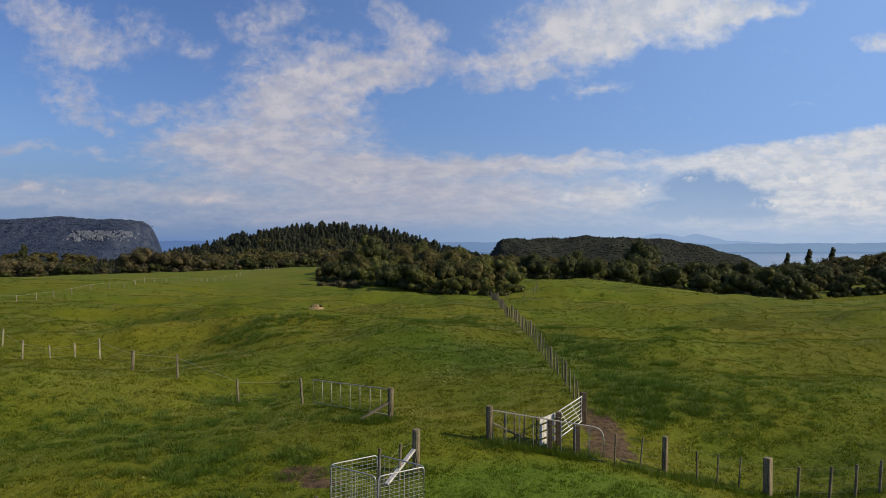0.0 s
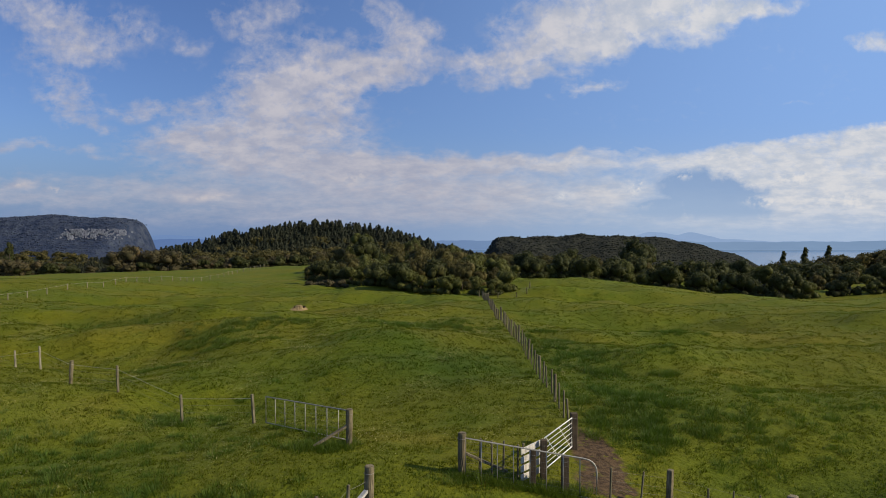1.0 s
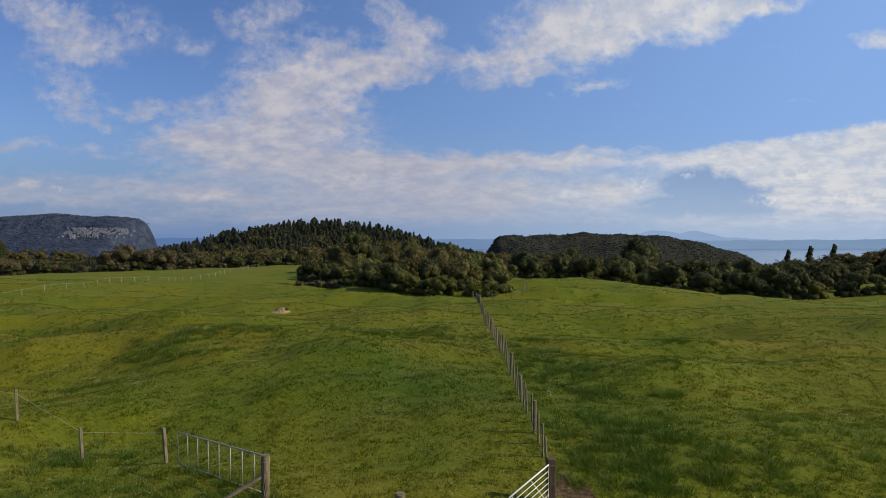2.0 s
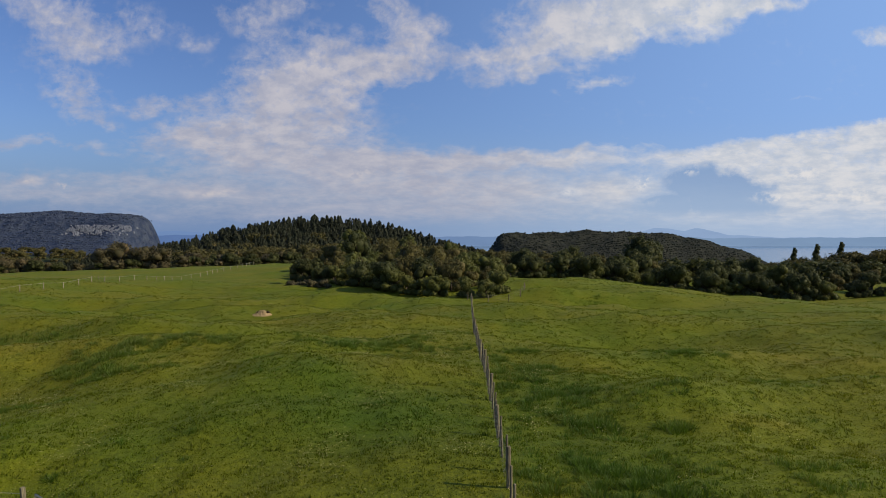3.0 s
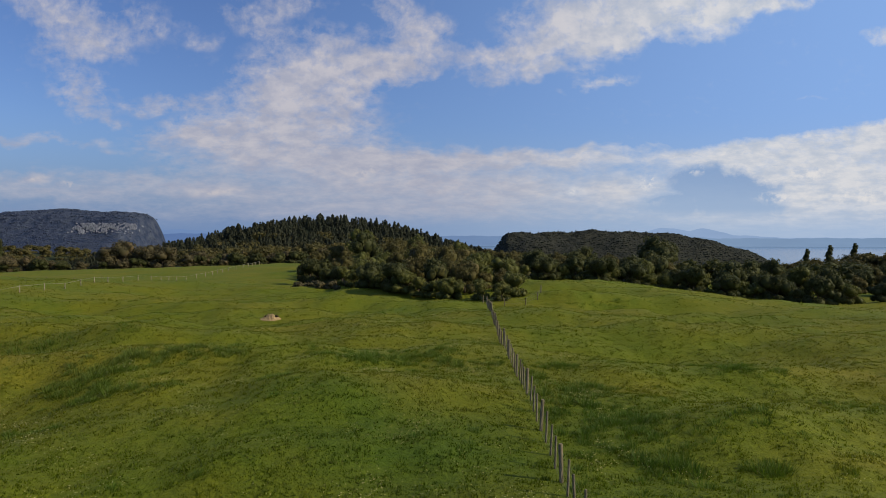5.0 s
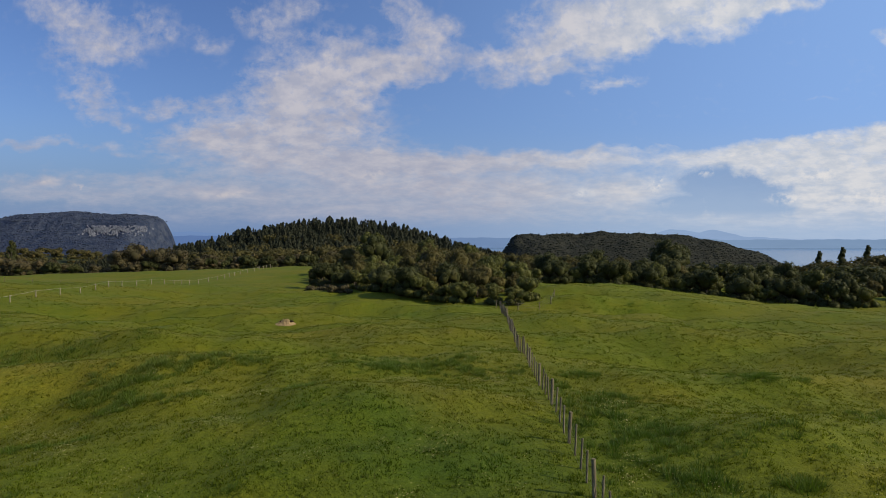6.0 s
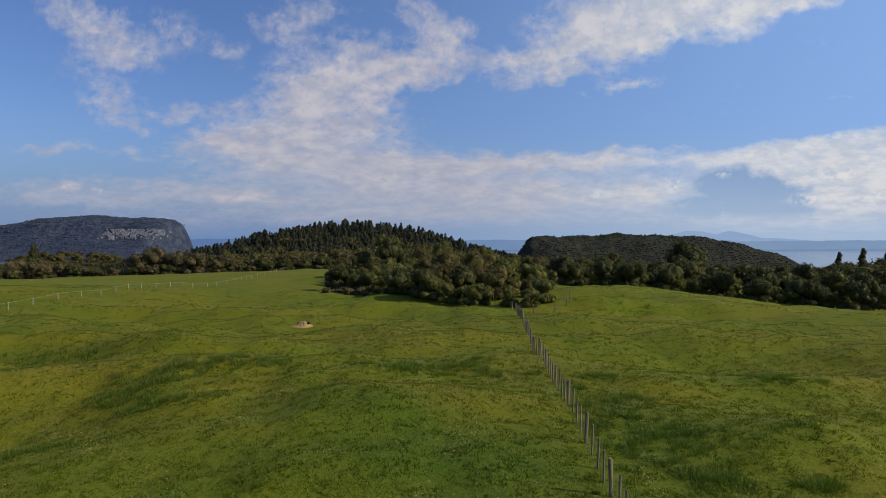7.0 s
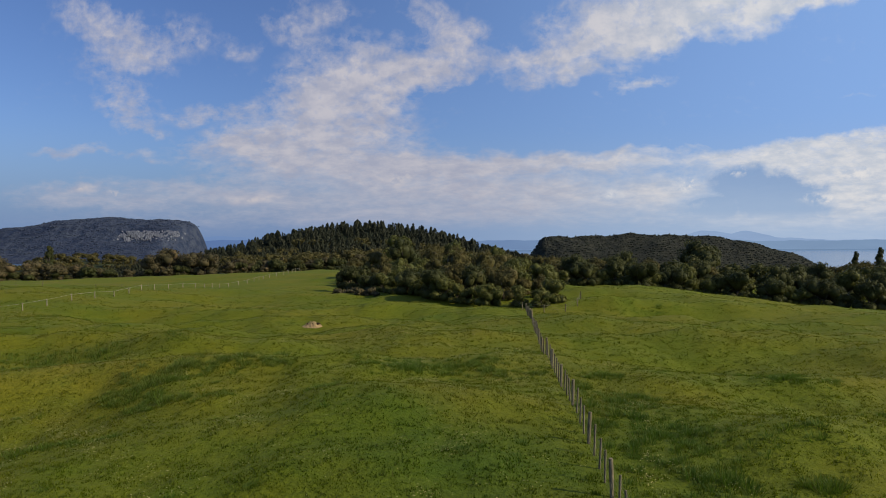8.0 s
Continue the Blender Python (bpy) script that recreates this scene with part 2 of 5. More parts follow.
LUSH = [(-1.0, 39.5, 6.5, 7.5, .95), (6.0, 44.0, 3.4, 15.0, .6), (-27.5, 63.0, 8.0, 3.5, .45), (-16.0, 47.0, 6.0, 4.0, .1), (6.5, 31.0, 4.5, 4.5, .6), (10.0, 25.5, 7.0, 2.5, .35), (-12.0, 25.0, 6.0, 4.0, .4)]


def tinted(w, p, c, dry, lush):
    """Shifts a grass colour towards dry or lush in the patches above, with ragged edges."""
    shake = w.math("MULTIPLY", w.math("SUBTRACT", w.noise(0.5, 5.0, 0.65, p), 0.5), 1.5)
    for spots_, goal in ((DRY, dry), (LUSH, lush)):
        field = None
        for x, y, sx, sy, k in spots_:
            one = w.math("MULTIPLY", w.patch(p_flat(w, p), x, y, sx * 1.25, sy * 1.25), k)
            field = one if field is None else w.math("MAXIMUM", field, one)
        field = w.math("MULTIPLY", field, w.math("ADD", shake, 1.0), clamp=True)
        c = w.mix(field, c, w.mix(1.0, c, goal, "MULTIPLY"))
    return c


def turf_colour(w):
    p = place(w)
    big = w.noise(0.055, 3.0, 0.5, p)
    mid = w.noise(0.45, 5.0, 0.6, p)
    fine = w.noise(5.5, 5.0, 0.65, p)
    c = w.mix(w.span(big, 0.38, 0.62), (0.118, 0.130, 0.004), (0.142, 0.134, 0.005))
    c = w.mix(w.span(mid, 0.35, 0.70), w.mix(1.0, c, (0.84, 0.92, 0.9), "MULTIPLY"), c)
    c = w.mix(w.span(mid, 0.60, 0.80, 0.0, 0.25), c, (0.175, 0.150, 0.020))
    c = w.mix(w.span(fine, 0.34, 0.66), w.mix(1.0, c, (0.70, 0.74, 0.70), "MULTIPLY"), c)
    drift = w.noise(0.16, 4.0, 0.6, p)
    c = w.mix(w.span(drift, 0.48, 0.70, 0.0, 0.5), c, w.mix(1.0, c, (0.70, 0.92, 0.9), "MULTIPLY"))
    c = tinted(w, p, paddock(w, p, c), (1.26, 1.12, 2.4), (0.54, 0.70, 0.82))
    c = w.mix(w.patch(p_flat(w, p), 1.0, 20.6, 5.5, 3.6, 0, 0.5), c, (0.078, 0.122, 0.006))
    dirt = None
    for x, y, sx, sy in SOIL:
        one = w.patch(p_flat(w, p), x, y, sx, sy)
        dirt = one if dirt is None else w.math("MAXIMUM", dirt, one)
    dirt = w.math("MULTIPLY", dirt, w.span(w.noise(2.6, 6.0, 0.7, p), 0.30, 0.56, 0.15, 1.6), clamp=True)
    earth = w.mix(w.span(fine, 0.35, 0.65), (0.040, 0.025, 0.013), (0.115, 0.072, 0.036))
    return w.mix(w.span(dirt, 0.18, 0.55), c, earth)


def p_flat(w, p):
    return w.vec("MULTIPLY", p, (1.0, 1.0, 0.0))


turf = surface("pasture_turf", turf_colour, 0.9, gloss=0.15,
               bump=lambda w: w.bump(w.math("ADD", w.noise(1.1, 5.0, 0.6, place(w)), w.math("MULTIPLY", w.noise(8.0, 4.0, 0.7, place(w)), 0.5)), 0.9, 0.16))


def blade_colour(dark, light, tip):
    def paint(w):
        p = place(w)
        r = island(w)
        c = w.mix(w.span(w.noise(0.055, 3.0, 0.5, p), 0.38, 0.62), dark, light)
        c = w.mix(w.span(w.noise(0.45, 5.0, 0.6, p), 0.36, 0.68), w.mix(1.0, c, (0.86, 0.94, 0.92), "MULTIPLY"), c)
        c = w.mix(r, w.mix(1.0, c, (1.18, 1.16, 1.12), "MULTIPLY"), w.mix(1.0, c, (0.62, 0.68, 0.62), "MULTIPLY"))
        drift = w.noise(0.16, 4.0, 0.6, p)
        c = w.mix(w.span(drift, 0.48, 0.70, 0.0, 0.5), c, w.mix(1.0, c, (0.72, 0.94, 0.9), "MULTIPLY"))
        c = w.mix(w.math("MULTIPLY", w.patch(p_flat(w, p), 1.0, 20.6, 5.5, 3.6, 0, 0.5), 0.8), c, (0.076, 0.120, 0.006))
        return w.mix(w.span(r, 0.86, 1.0, 0.0, 0.5), tinted(w, p, paddock(w, p, c), (1.26, 1.12, 2.4), (0.54, 0.70, 0.82)), tip)
    return paint


grass_mat = surface("pasture_grass", blade_colour((0.104, 0.128, 0.003), (0.130, 0.132, 0.005), (0.25, 0.22, 0.065)), 0.6, leaf=0.52, gloss=0.2)
rank_mat = surface("rank_grass", blade_colour((0.092, 0.142, 0.012), (0.112, 0.150, 0.014), (0.17, 0.20, 0.05)), 0.6, leaf=0.48, gloss=0.2)
flower_mat = surface("meadow_flower", lambda w: w.mix(island(w), (0.44, 0.38, 0.11), (0.48, 0.44, 0.22)), 0.7)


def weathered_wood(dark, light, scale=1.0):
    def paint(w):
        c = w.node("ShaderNodeTexCoord").outputs["Object"]
        grain = w.noise(9.0 * scale, 6.0, 0.7, w.vec("MULTIPLY", c, (5.0, 5.0, 0.35)))
        stain = w.noise(1.7 * scale, 3.0, 0.6, w.vec("ADD", c, w.vec("MULTIPLY", place(w), (0.7, 0.7, 0.7))))
        col = w.mix(w.span(grain, 0.3, 0.72), dark, light)
        col = w.mix(w.span(stain, 0.45, 0.7, 0.0, 0.5), col, tuple(v * 0.55 for v in dark))
        return w.mix(w.math("MULTIPLY", chance(w), 0.35), col, dark)
    return paint


def wood_bump(w):
    c = w.node("ShaderNodeTexCoord").outputs["Object"]
    return w.bump(w.noise(22.0, 5.0, 0.7, w.vec("MULTIPLY", c, (5.0, 5.0, 0.3))), 0.6, 0.01)


post_wood = surface("weathered_post_timber", weathered_wood((0.085, 0.068, 0.038), (0.31, 0.255, 0.155)), 0.85, bump=wood_bump, gloss=0.2)
batten_wood = surface("weathered_batten_timber", weathered_wood((0.066, 0.056, 0.034), (0.27, 0.23, 0.14)), 0.85, bump=wood_bump, gloss=0.2)
pale_post = surface("pale_split_timber", weathered_wood((0.14, 0.12, 0.08), (0.48, 0.42, 0.30)), 0.85, bump=wood_bump, gloss=0.2)
brown_wood = surface("brown_treated_timber", weathered_wood((0.050, 0.036, 0.022), (0.145, 0.105, 0.066)), 0.85, bump=wood_bump, gloss=0.2)
white_wood = surface("flaking_white_paint", weathered_wood((0.34, 0.31, 0.27), (0.76, 0.73, 0.67)), 0.7, bump=wood_bump, gloss=0.3)
galvanised = surface("galvanised_steel", lambda w: w.mix(w.noise(30.0, 4.0, 0.6, place(w)), (0.24, 0.24, 0.22), (0.46, 0.45, 0.42)), 0.5, 0.55)
pale_pipe = surface("pale_painted_pipe", lambda w: w.mix(w.noise(14.0, 4.0, 0.6, place(w)), (0.52, 0.51, 0.46), (0.80, 0.79, 0.74)), 0.45)
rusty_pipe = surface("dull_steel_pipe", lambda w: w.mix(w.noise(9.0, 5.0, 0.6, place(w)), (0.20, 0.17, 0.13), (0.46, 0.44, 0.39)), 0.6, 0.3)
wire_mat = surface("fence_wire", lambda w: w.mix(w.noise(3.0, 3.0, 0.6, place(w)), (0.14, 0.13, 0.11), (0.28, 0.26, 0.22)), 0.6, 0.4)
tape_mat = surface("white_fence_tape", lambda w: w.mix(w.noise(2.0, 3.0, 0.6, place(w)), (0.36, 0.35, 0.28), (0.55, 0.53, 0.44)), 0.6)
rubber = surface("black_rubber", lambda w: w.mix(w.noise(20.0, 4.0, 0.6, place(w)), (0.012, 0.012, 0.013), (0.045, 0.043, 0.042)), 0.55)
deck_mat = surface("grey_deck_sheet", lambda w: w.mix(w.noise(6.0, 5.0, 0.6, place(w)), (0.20, 0.22, 0.24), (0.42, 0.44, 0.46)), 0.5, 0.5)
clay = surface("dry_clay", lambda w: w.mix(w.noise(2.6, 5.0, 0.65, place(w)), (0.10, 0.065, 0.03), (0.50, 0.36, 0.18)), 0.95, gloss=0.1,
               bump=lambda w: w.bump(w.noise(5.0, 5.0, 0.6, place(w)), 0.8, 0.1))
# near-black colour painted in for the shade inside the burrows
burrow_mat = surface("burrow_shade", lambda w: w.mix(w.noise(6.0, 4.0, 0.6, place(w)), (0.012, 0.009, 0.005), (0.05, 0.035, 0.02)), 0.95, gloss=0.1)
bark = surface("bark", lambda w: w.mix(w.noise(3.0, 6.0, 0.7, place(w)), (0.05, 0.038, 0.028), (0.19, 0.16, 0.125)), 0.9, gloss=0.1)


def leaf_paint(shade, sunny, odd, odd_share=0.12):
    def paint(w):
        r, o = island(w), chance(w)
        c = w.mix(w.span(r, 0.0, 1.0, 0.42, 0.82, False), shade, sunny)
        c = w.mix(w.span(w.noise(0.5, 4.0, 0.65, place(w)), 0.38, 0.66), w.mix(1.0, c, (0.70, 0.77, 0.76), "MULTIPLY"), c)
        c = w.mix(w.span(r, 1.0 - odd_share, 1.0, 0.0, 0.75), c, odd)
        return w.mix(w.math("MULTIPLY", o, 0.45), c, w.mix(1.0, c, (0.62, 0.66, 0.68), "MULTIPLY"))
    return paint


LEAF = {
    "bright": surface("bright_green_leaves", leaf_paint((0.075, 0.080, 0.018), (0.165, 0.160, 0.040), (0.22, 0.215, 0.07), 0.18), 0.5, leaf=0.38, gloss=0.12),
    "dark": surface("dark_green_leaves", leaf_paint((0.048, 0.053, 0.018), (0.098, 0.099, 0.032), (0.115, 0.108, 0.040)), 0.55, leaf=0.34, gloss=0.1),
    "olive": surface("olive_brown_leaves", leaf_paint((0.068, 0.060, 0.020), (0.138, 0.114, 0.037), (0.155, 0.115, 0.044), 0.2), 0.6, leaf=0.34, gloss=0.1),
    "russet": surface("russet_leaves", leaf_paint((0.070, 0.058, 0.028), (0.118, 0.094, 0.044), (0.145, 0.10, 0.05), 0.2), 0.6, leaf=0.2, gloss=0.1),
}
needle = surface("conifer_needles", leaf_paint((0.016, 0.019, 0.012), (0.036, 0.038, 0.021), (0.048, 0.044, 0.025)), 0.8, leaf=0.1, gloss=0.1)


def wood_cover(low, high, scale):
    """Forest seen from afar: tree-sized mottling."""
    def paint(w):
        p = place(w)
        c = w.mix(w.span(w.noise(scale, 6.0, 0.65, p), 0.32, 0.68), low, high)
        return w.mix(w.span(w.noise(scale * 0.12, 3.0, 0.5, p), 0.35, 0.65, 0.0, 0.5), c, w.mix(1.0, c, (0.7, 0.75, 0.85), "MULTIPLY"))
    return paint


near_wood = surface("forest_floor", wood_cover((0.020, 0.026, 0.012), (0.050, 0.058, 0.022), 0.25), 0.9, gloss=0.1)
hill_wood = surface("hill_forest", wood_cover((0.022, 0.024, 0.020), (0.048, 0.047, 0.032), 0.05), 0.9, gloss=0.05,
                    bump=lambda w: w.bump(w.noise(0.06, 6.0, 0.7, place(w)), 1.0, 12.0))
hill_leaf = surface("hill_forest_crowns", lambda w: w.mix(island(w), (0.026, 0.030, 0.024), (0.043, 0.046, 0.033)), 0.9, gloss=0.05)
# blue air haze is painted into the base colours of this far hill
mesa_wood = surface("far_forest_haze_tint", wood_cover((0.030, 0.043, 0.078), (0.064, 0.076, 0.105), 0.03), 0.95, gloss=0.0,
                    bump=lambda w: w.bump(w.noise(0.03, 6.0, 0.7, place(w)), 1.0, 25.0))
mesa_leaf = surface("far_crowns_haze_tint", lambda w: w.mix(island(w), (0.038, 0.051, 0.080), (0.060, 0.072, 0.099)), 0.95, gloss=0.0)
cliff_rock = surface("pale_cliff_haze_tint", lambda w: w.mix(w.noise(0.05, 6.0, 0.7, place(w)), (0.05, 0.066, 0.10), (0.215, 0.22, 0.245)), 0.9, gloss=0.1)
water_mat = surface("lake_water", lambda w: (0.10, 0.17, 0.25), 0.22, gloss=0.5)


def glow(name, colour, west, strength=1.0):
    """Far land as emission: air haze painted in, deeper blue away from the sun."""
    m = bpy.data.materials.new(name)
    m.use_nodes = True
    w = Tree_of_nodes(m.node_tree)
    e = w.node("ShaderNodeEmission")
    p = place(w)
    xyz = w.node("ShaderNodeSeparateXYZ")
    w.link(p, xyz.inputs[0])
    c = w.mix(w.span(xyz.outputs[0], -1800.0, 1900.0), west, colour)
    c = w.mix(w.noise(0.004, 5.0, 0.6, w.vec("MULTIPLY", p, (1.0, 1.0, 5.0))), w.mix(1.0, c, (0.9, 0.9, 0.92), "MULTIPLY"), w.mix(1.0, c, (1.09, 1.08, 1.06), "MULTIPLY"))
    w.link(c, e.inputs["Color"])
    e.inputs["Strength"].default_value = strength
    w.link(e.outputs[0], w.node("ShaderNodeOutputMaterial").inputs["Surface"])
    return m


# shore and peaks emit their haze colour and take no sunlight
far_blue = glow("far_shore_haze_glow", (0.20, 0.30, 0.46), (0.105, 0.18, 0.37))
far_pale = glow("far_peaks_haze_glow", (0.265, 0.375, 0.57), (0.155, 0.25, 0.46))

# ---------------------------------------------------------------- mesh tools
rng = np.random.default_rng(7)


def mesh_of(name, verts, faces, mat, smooth=False):
    me = bpy.data.meshes.new(name)
    if isinstance(faces, np.ndarray):
        n, k = faces.shape
        me.vertices.add(len(verts))
        me.vertices.foreach_set("co", np.asarray(verts, dtype=np.float32).ravel())
        me.loops.add(n * k)
        me.loops.foreach_set("vertex_index", faces.astype(np.int32).ravel())
        me.polygons.add(n)
        me.polygons.foreach_set("loop_start", np.arange(0, n * k, k, dtype=np.int32))
        me.polygons.foreach_set("loop_total", np.full(n, k, dtype=np.int32))
        me.update(calc_edges=True)
    else:
        me.from_pydata([tuple(v) for v in verts], [], [tuple(f) for f in faces])
    if smooth:
        me.polygons.foreach_set("use_smooth", np.ones(len(me.polygons), dtype=bool))
    me.materials.append(mat)
    return me


class Shape:
    """Collects vertices and faces of one part."""

    def __init__(self):
        self.v, self.f = [], []

    def tube(self, points, radii, sides=8, caps=True):
        pts = [Vector(p) for p in points]
        if not isinstance(radii, (list, tuple)):
            radii = [radii] * len(pts)
        start = len(self.v)
        for i, p in enumerate(pts):
            way = (pts[min(i + 1, len(pts) - 1)] - pts[max(i - 1, 0)]).normalized()
            side = way.cross(Vector((0, 0, 1)))
            if side.length < 1e-3:
                side = Vector((1, 0, 0))
            side.normalize()
            up = side.cross(way)
            for k in range(sides):
                a = 2 * math.pi * k / sides
                self.v.append(p + (side * math.cos(a) + up * math.sin(a)) * radii[i])
        for i in range(len(pts) - 1):
            for k in range(sides):
                a, b = start + i * sides + k, start + i * sides + (k + 1) % sides
                self.f.append((a, b, b + sides, a + sides))
        if caps:
            self.f.append(tuple(range(start + sides - 1, start - 1, -1)))
            last = start + (len(pts) - 1) * sides
            self.f.append(tuple(range(last, last + sides)))
        return self

    def block(self, m, sx, sy, sz, bevel=0.008):
        """A box with chamfered upright edges and top, its base at the origin of m."""
        start = len(self.v)
        rings = [(0, 1.0, 0.0), (sz - bevel, 1.0, 0.0), (sz, 1.0, bevel)]
        for z, _, inset in rings:
            hx, hy = sx / 2 - inset, sy / 2 - inset
            c = bevel
            for x, y in ((hx - c, -hy), (hx, -hy + c), (hx, hy - c), (hx - c, hy), (-hx + c, hy), (-hx, hy - c), (-hx, -hy + c), (-hx + c, -hy)):
                self.v.append(m @ Vector((x, y, z)))
        for i in range(2):
            for k in range(8):
                a, b = start + i * 8 + k, start + i * 8 + (k + 1) % 8
                self.f.append((a, b, b + 8, a + 8))
        self.f.append(tuple(range(start + 7, start - 1, -1)))
        self.f.append(tuple(range(start + 16, start + 24)))
        return self


def part(name, shape, mat, parent, label="", smooth=False, at=None):
    me = shape if isinstance(shape, bpy.types.Mesh) else mesh_of(name, shape.v, shape.f, mat, smooth)
    ob = new(name, me)
    ob.parent = parent
    if at is not None:
        ob.matrix_basis = at
    return tagged(ob, label) if label else ob


def thing(name, label, category, at=None, group="", kind=""):
    ob = new(name)
    ob.empty_display_size = 0.3
    if at is not None:
        ob.matrix_basis = at
    return tagged(ob, label, category, group, kind)


# ---------------------------------------------------------------- the lie of the land
# low mounds and hollows of the pasture: x, y, radius, height
MOUNDS = [
    (-180.0, 250, 50, -2.00), (67.5, 130, 22, -1.09), (-22.5, 43, 6, -0.40), (-4.5, 48, 9, 0.15),
    (15.0, 150, 26, 0.67), (22.5, 56, 10, -0.84), (-81.0, 130, 22, 0.74), (9.0, 25, 4.5, -0.45),
    (36.0, 92, 16, -0.29), (9.0, 78, 22.4, 0.83), (-15.0, 130, 35.2, -0.66), (-30.0, 250, 50, 1.12),
    (-180.0, 250, 80.0, -1.58), (73.5, 150, 26, -1.17), (-4.5, 43, 6, 1.22), (-11.2, 31, 4.5, -0.37),
    (-90.0, 180, 40, -1.25), (0.0, 56, 10, 0.94), (9.0, 66, 12, -0.83), (-64.5, 130, 22, 0.87),
    (-45.0, 110, 20, -1.41), (-75.0, 110, 32.0, 1.10), (34.5, 130, 22, 1.68), (51.0, 130, 35.2, -0.63),
    (54.0, 150, 26, -1.39), (30.0, 110, 20, -0.99), (2.2, 48, 9, -0.80), (-18.0, 43, 6, -0.35),
    (-21.4, 31, 4.5, 1.22), (-36.0, 43, 6, -0.59), (5.6, 31, 4.5, 0.28), (9.0, 48, 9, 0.46),
    (-36.0, 66, 12, 0.37), (-30.0, 215, 40, 0.67), (18.0, 130, 22, 0.80), (9.0, 22, 7, -0.76),
    (18.0, 66, 12, -0.84), (-24.0, 92, 16, -0.59), (-30.0, 110, 20, 0.70), (-1.1, 25, 4.5, 0.14), (-13.8, 46.8, 5, 0.60), (-6.0, 35.5, 4, 0.30), (31.0, 92, 12, -0.6), (-26.0, 41.8, 5.5, -0.25),
]
# longer banks and hollows: x, y, half length, half depth, height
BANKS = [(-34, 111, 16, 5, 0.7), (-38, 124, 18, 6, -0.79), (-16, 84, 10, 6, -0.88), (-14, 74, 9, 4, 0.1), (-29.5, 62, 7, 4, -0.88), (-21, 55, 6, 3, 0.53), (-3, 60, 8, 4, -0.61), (21, 116, 8, 3.5, 1.05), (22, 108, 9, 3.5, -0.79),
         (-8, 101, 7, 4, -0.7), (0, 106, 6, 4, 0.7), (-18, 131, 10, 5, 0.79), (-12, 120, 8, 5, -0.61), (-66, 150, 20, 7, 0.3), (-44, 172, 14, 8, -0.6), (14, 66, 9, 4, -0.53), (17, 73, 9, 4, 0.53), (34, 88, 9, 5, 0.7),
         (-40, 88, 9, 5, -0.7), (-27, 68, 9, 4, 0.45), (-24, 97, 9, 4, 0.4), (10, 58, 5, 4, -0.4), (24, 62, 6, 5, 0.45), (30, 76, 7, 5, -0.4), (27, 98, 9, 4, 0.4), (38, 104, 9, 5, -0.5)]
BANKS += [(18, 128, 7, 4, 0.55), (23, 121, 8, 4, -0.5), (34, 118, 9, 5, 0.5), (44, 127, 9, 5, -0.5), (50, 112, 8, 5, 0.5), (-30, 141, 10, 5, 0.45), (-48, 136, 12, 5, -0.5), (-27, 103, 8, 4, 0.5),
          (-41, 100, 9, 5, -0.5), (-54, 112, 9, 5, 0.5), (-10, 112, 6, 4, 0.45), (12, 92, 7, 4, 0.4), (14, 100, 7, 4, -0.4)]
BANKS += [(-6.5, 38, 4.0, 6.0, -0.25), (-1.0, 39, 3.0, 6.0, 0.15)]
WAVES = [(rng.uniform(0, 2 * math.pi), 2 * math.pi / wl, rng.uniform(0, 6.28), amp)
         for wl, amp in [(19, .24), (14, .21), (10.5, .16), (8.3, .11), (6.1, .07), (4.7, .05), (3.6, .034), (2.9, .026), (2.3, .02), (1.9, .016), (11.6, .15), (5.3, .05), (3.1, .026), (1.5, .012), (1.2, .01)]]


def step(a, b, v):
    k = np.clip((v - a) / (b - a), 0, 1)
    return k * k * (3 - 2 * k)


def ground_z(x, y):
    x, y = np.asarray(x, dtype=float), np.asarray(y, dtype=float)
    z = np.interp(y, [0, 35, 60, 100, 150, 230, 300], [1.05, 1.05, 0.8, -1.5, -2.4, -3.6, -8.0])
    for mx, my, r, h in MOUNDS:
        z = z + h * np.exp(-((x - mx) ** 2 + (y - my) ** 2) / r ** 2)
    for mx, my, rx, ry, h in BANKS:
        z = z + h * np.exp(-((x - mx) / rx) ** 2 - ((y - my) / ry) ** 2)
    calm = (1 - 0.25 * step(105, 145, y)) * (1 - 0.65 * np.exp(-((x - 3.2) / 3.5) ** 2)) * (0.3 + 0.7 * step(29, 42, y + 0.25 * np.abs(x))) * (1 - 0.7 * np.exp(-((x + 60) / 7) ** 2))
    for turn, k, shift, amp in WAVES:
        wob = 0.9 * np.sin(0.37 * k * (x * math.sin(turn) - y * math.cos(turn)) + shift * 2)
        z = z + calm * amp * np.sin(k * (x * math.cos(turn) + y * math.sin(turn)) + shift + wob)
    r = np.hypot(x, y - 20)
    s = step(290, 520, r)
    z = z * (1 - s) - 45 * s
    z = z + 55 * np.exp(-((x + 90) / np.where(x < -90, 168, 140)) ** 2 - ((y - 515) / 110) ** 2)
    z = z + 19.8 * np.exp(-((x - 250) / 68) ** 2 - ((y - 350) / 80) ** 2)
    z = z - 15 * np.exp(-((x - 125) / 62) ** 2 - ((y - 255) / 52) ** 2)
    z = z + 34 * np.exp(-((x + 370) / 105) ** 2 - ((y - 600) / 110) ** 2)
    s = step(620, 1100, r)
    return z * (1 - s) - 112 * s


def gz(x, y):
    return float(ground_z(x, y))


def lines(inner, step0, reach, grow):
    out, v, d = [], inner, step0
    while v < reach:
        out.append(v)
        v += d
        d *= grow
    return out + [reach]


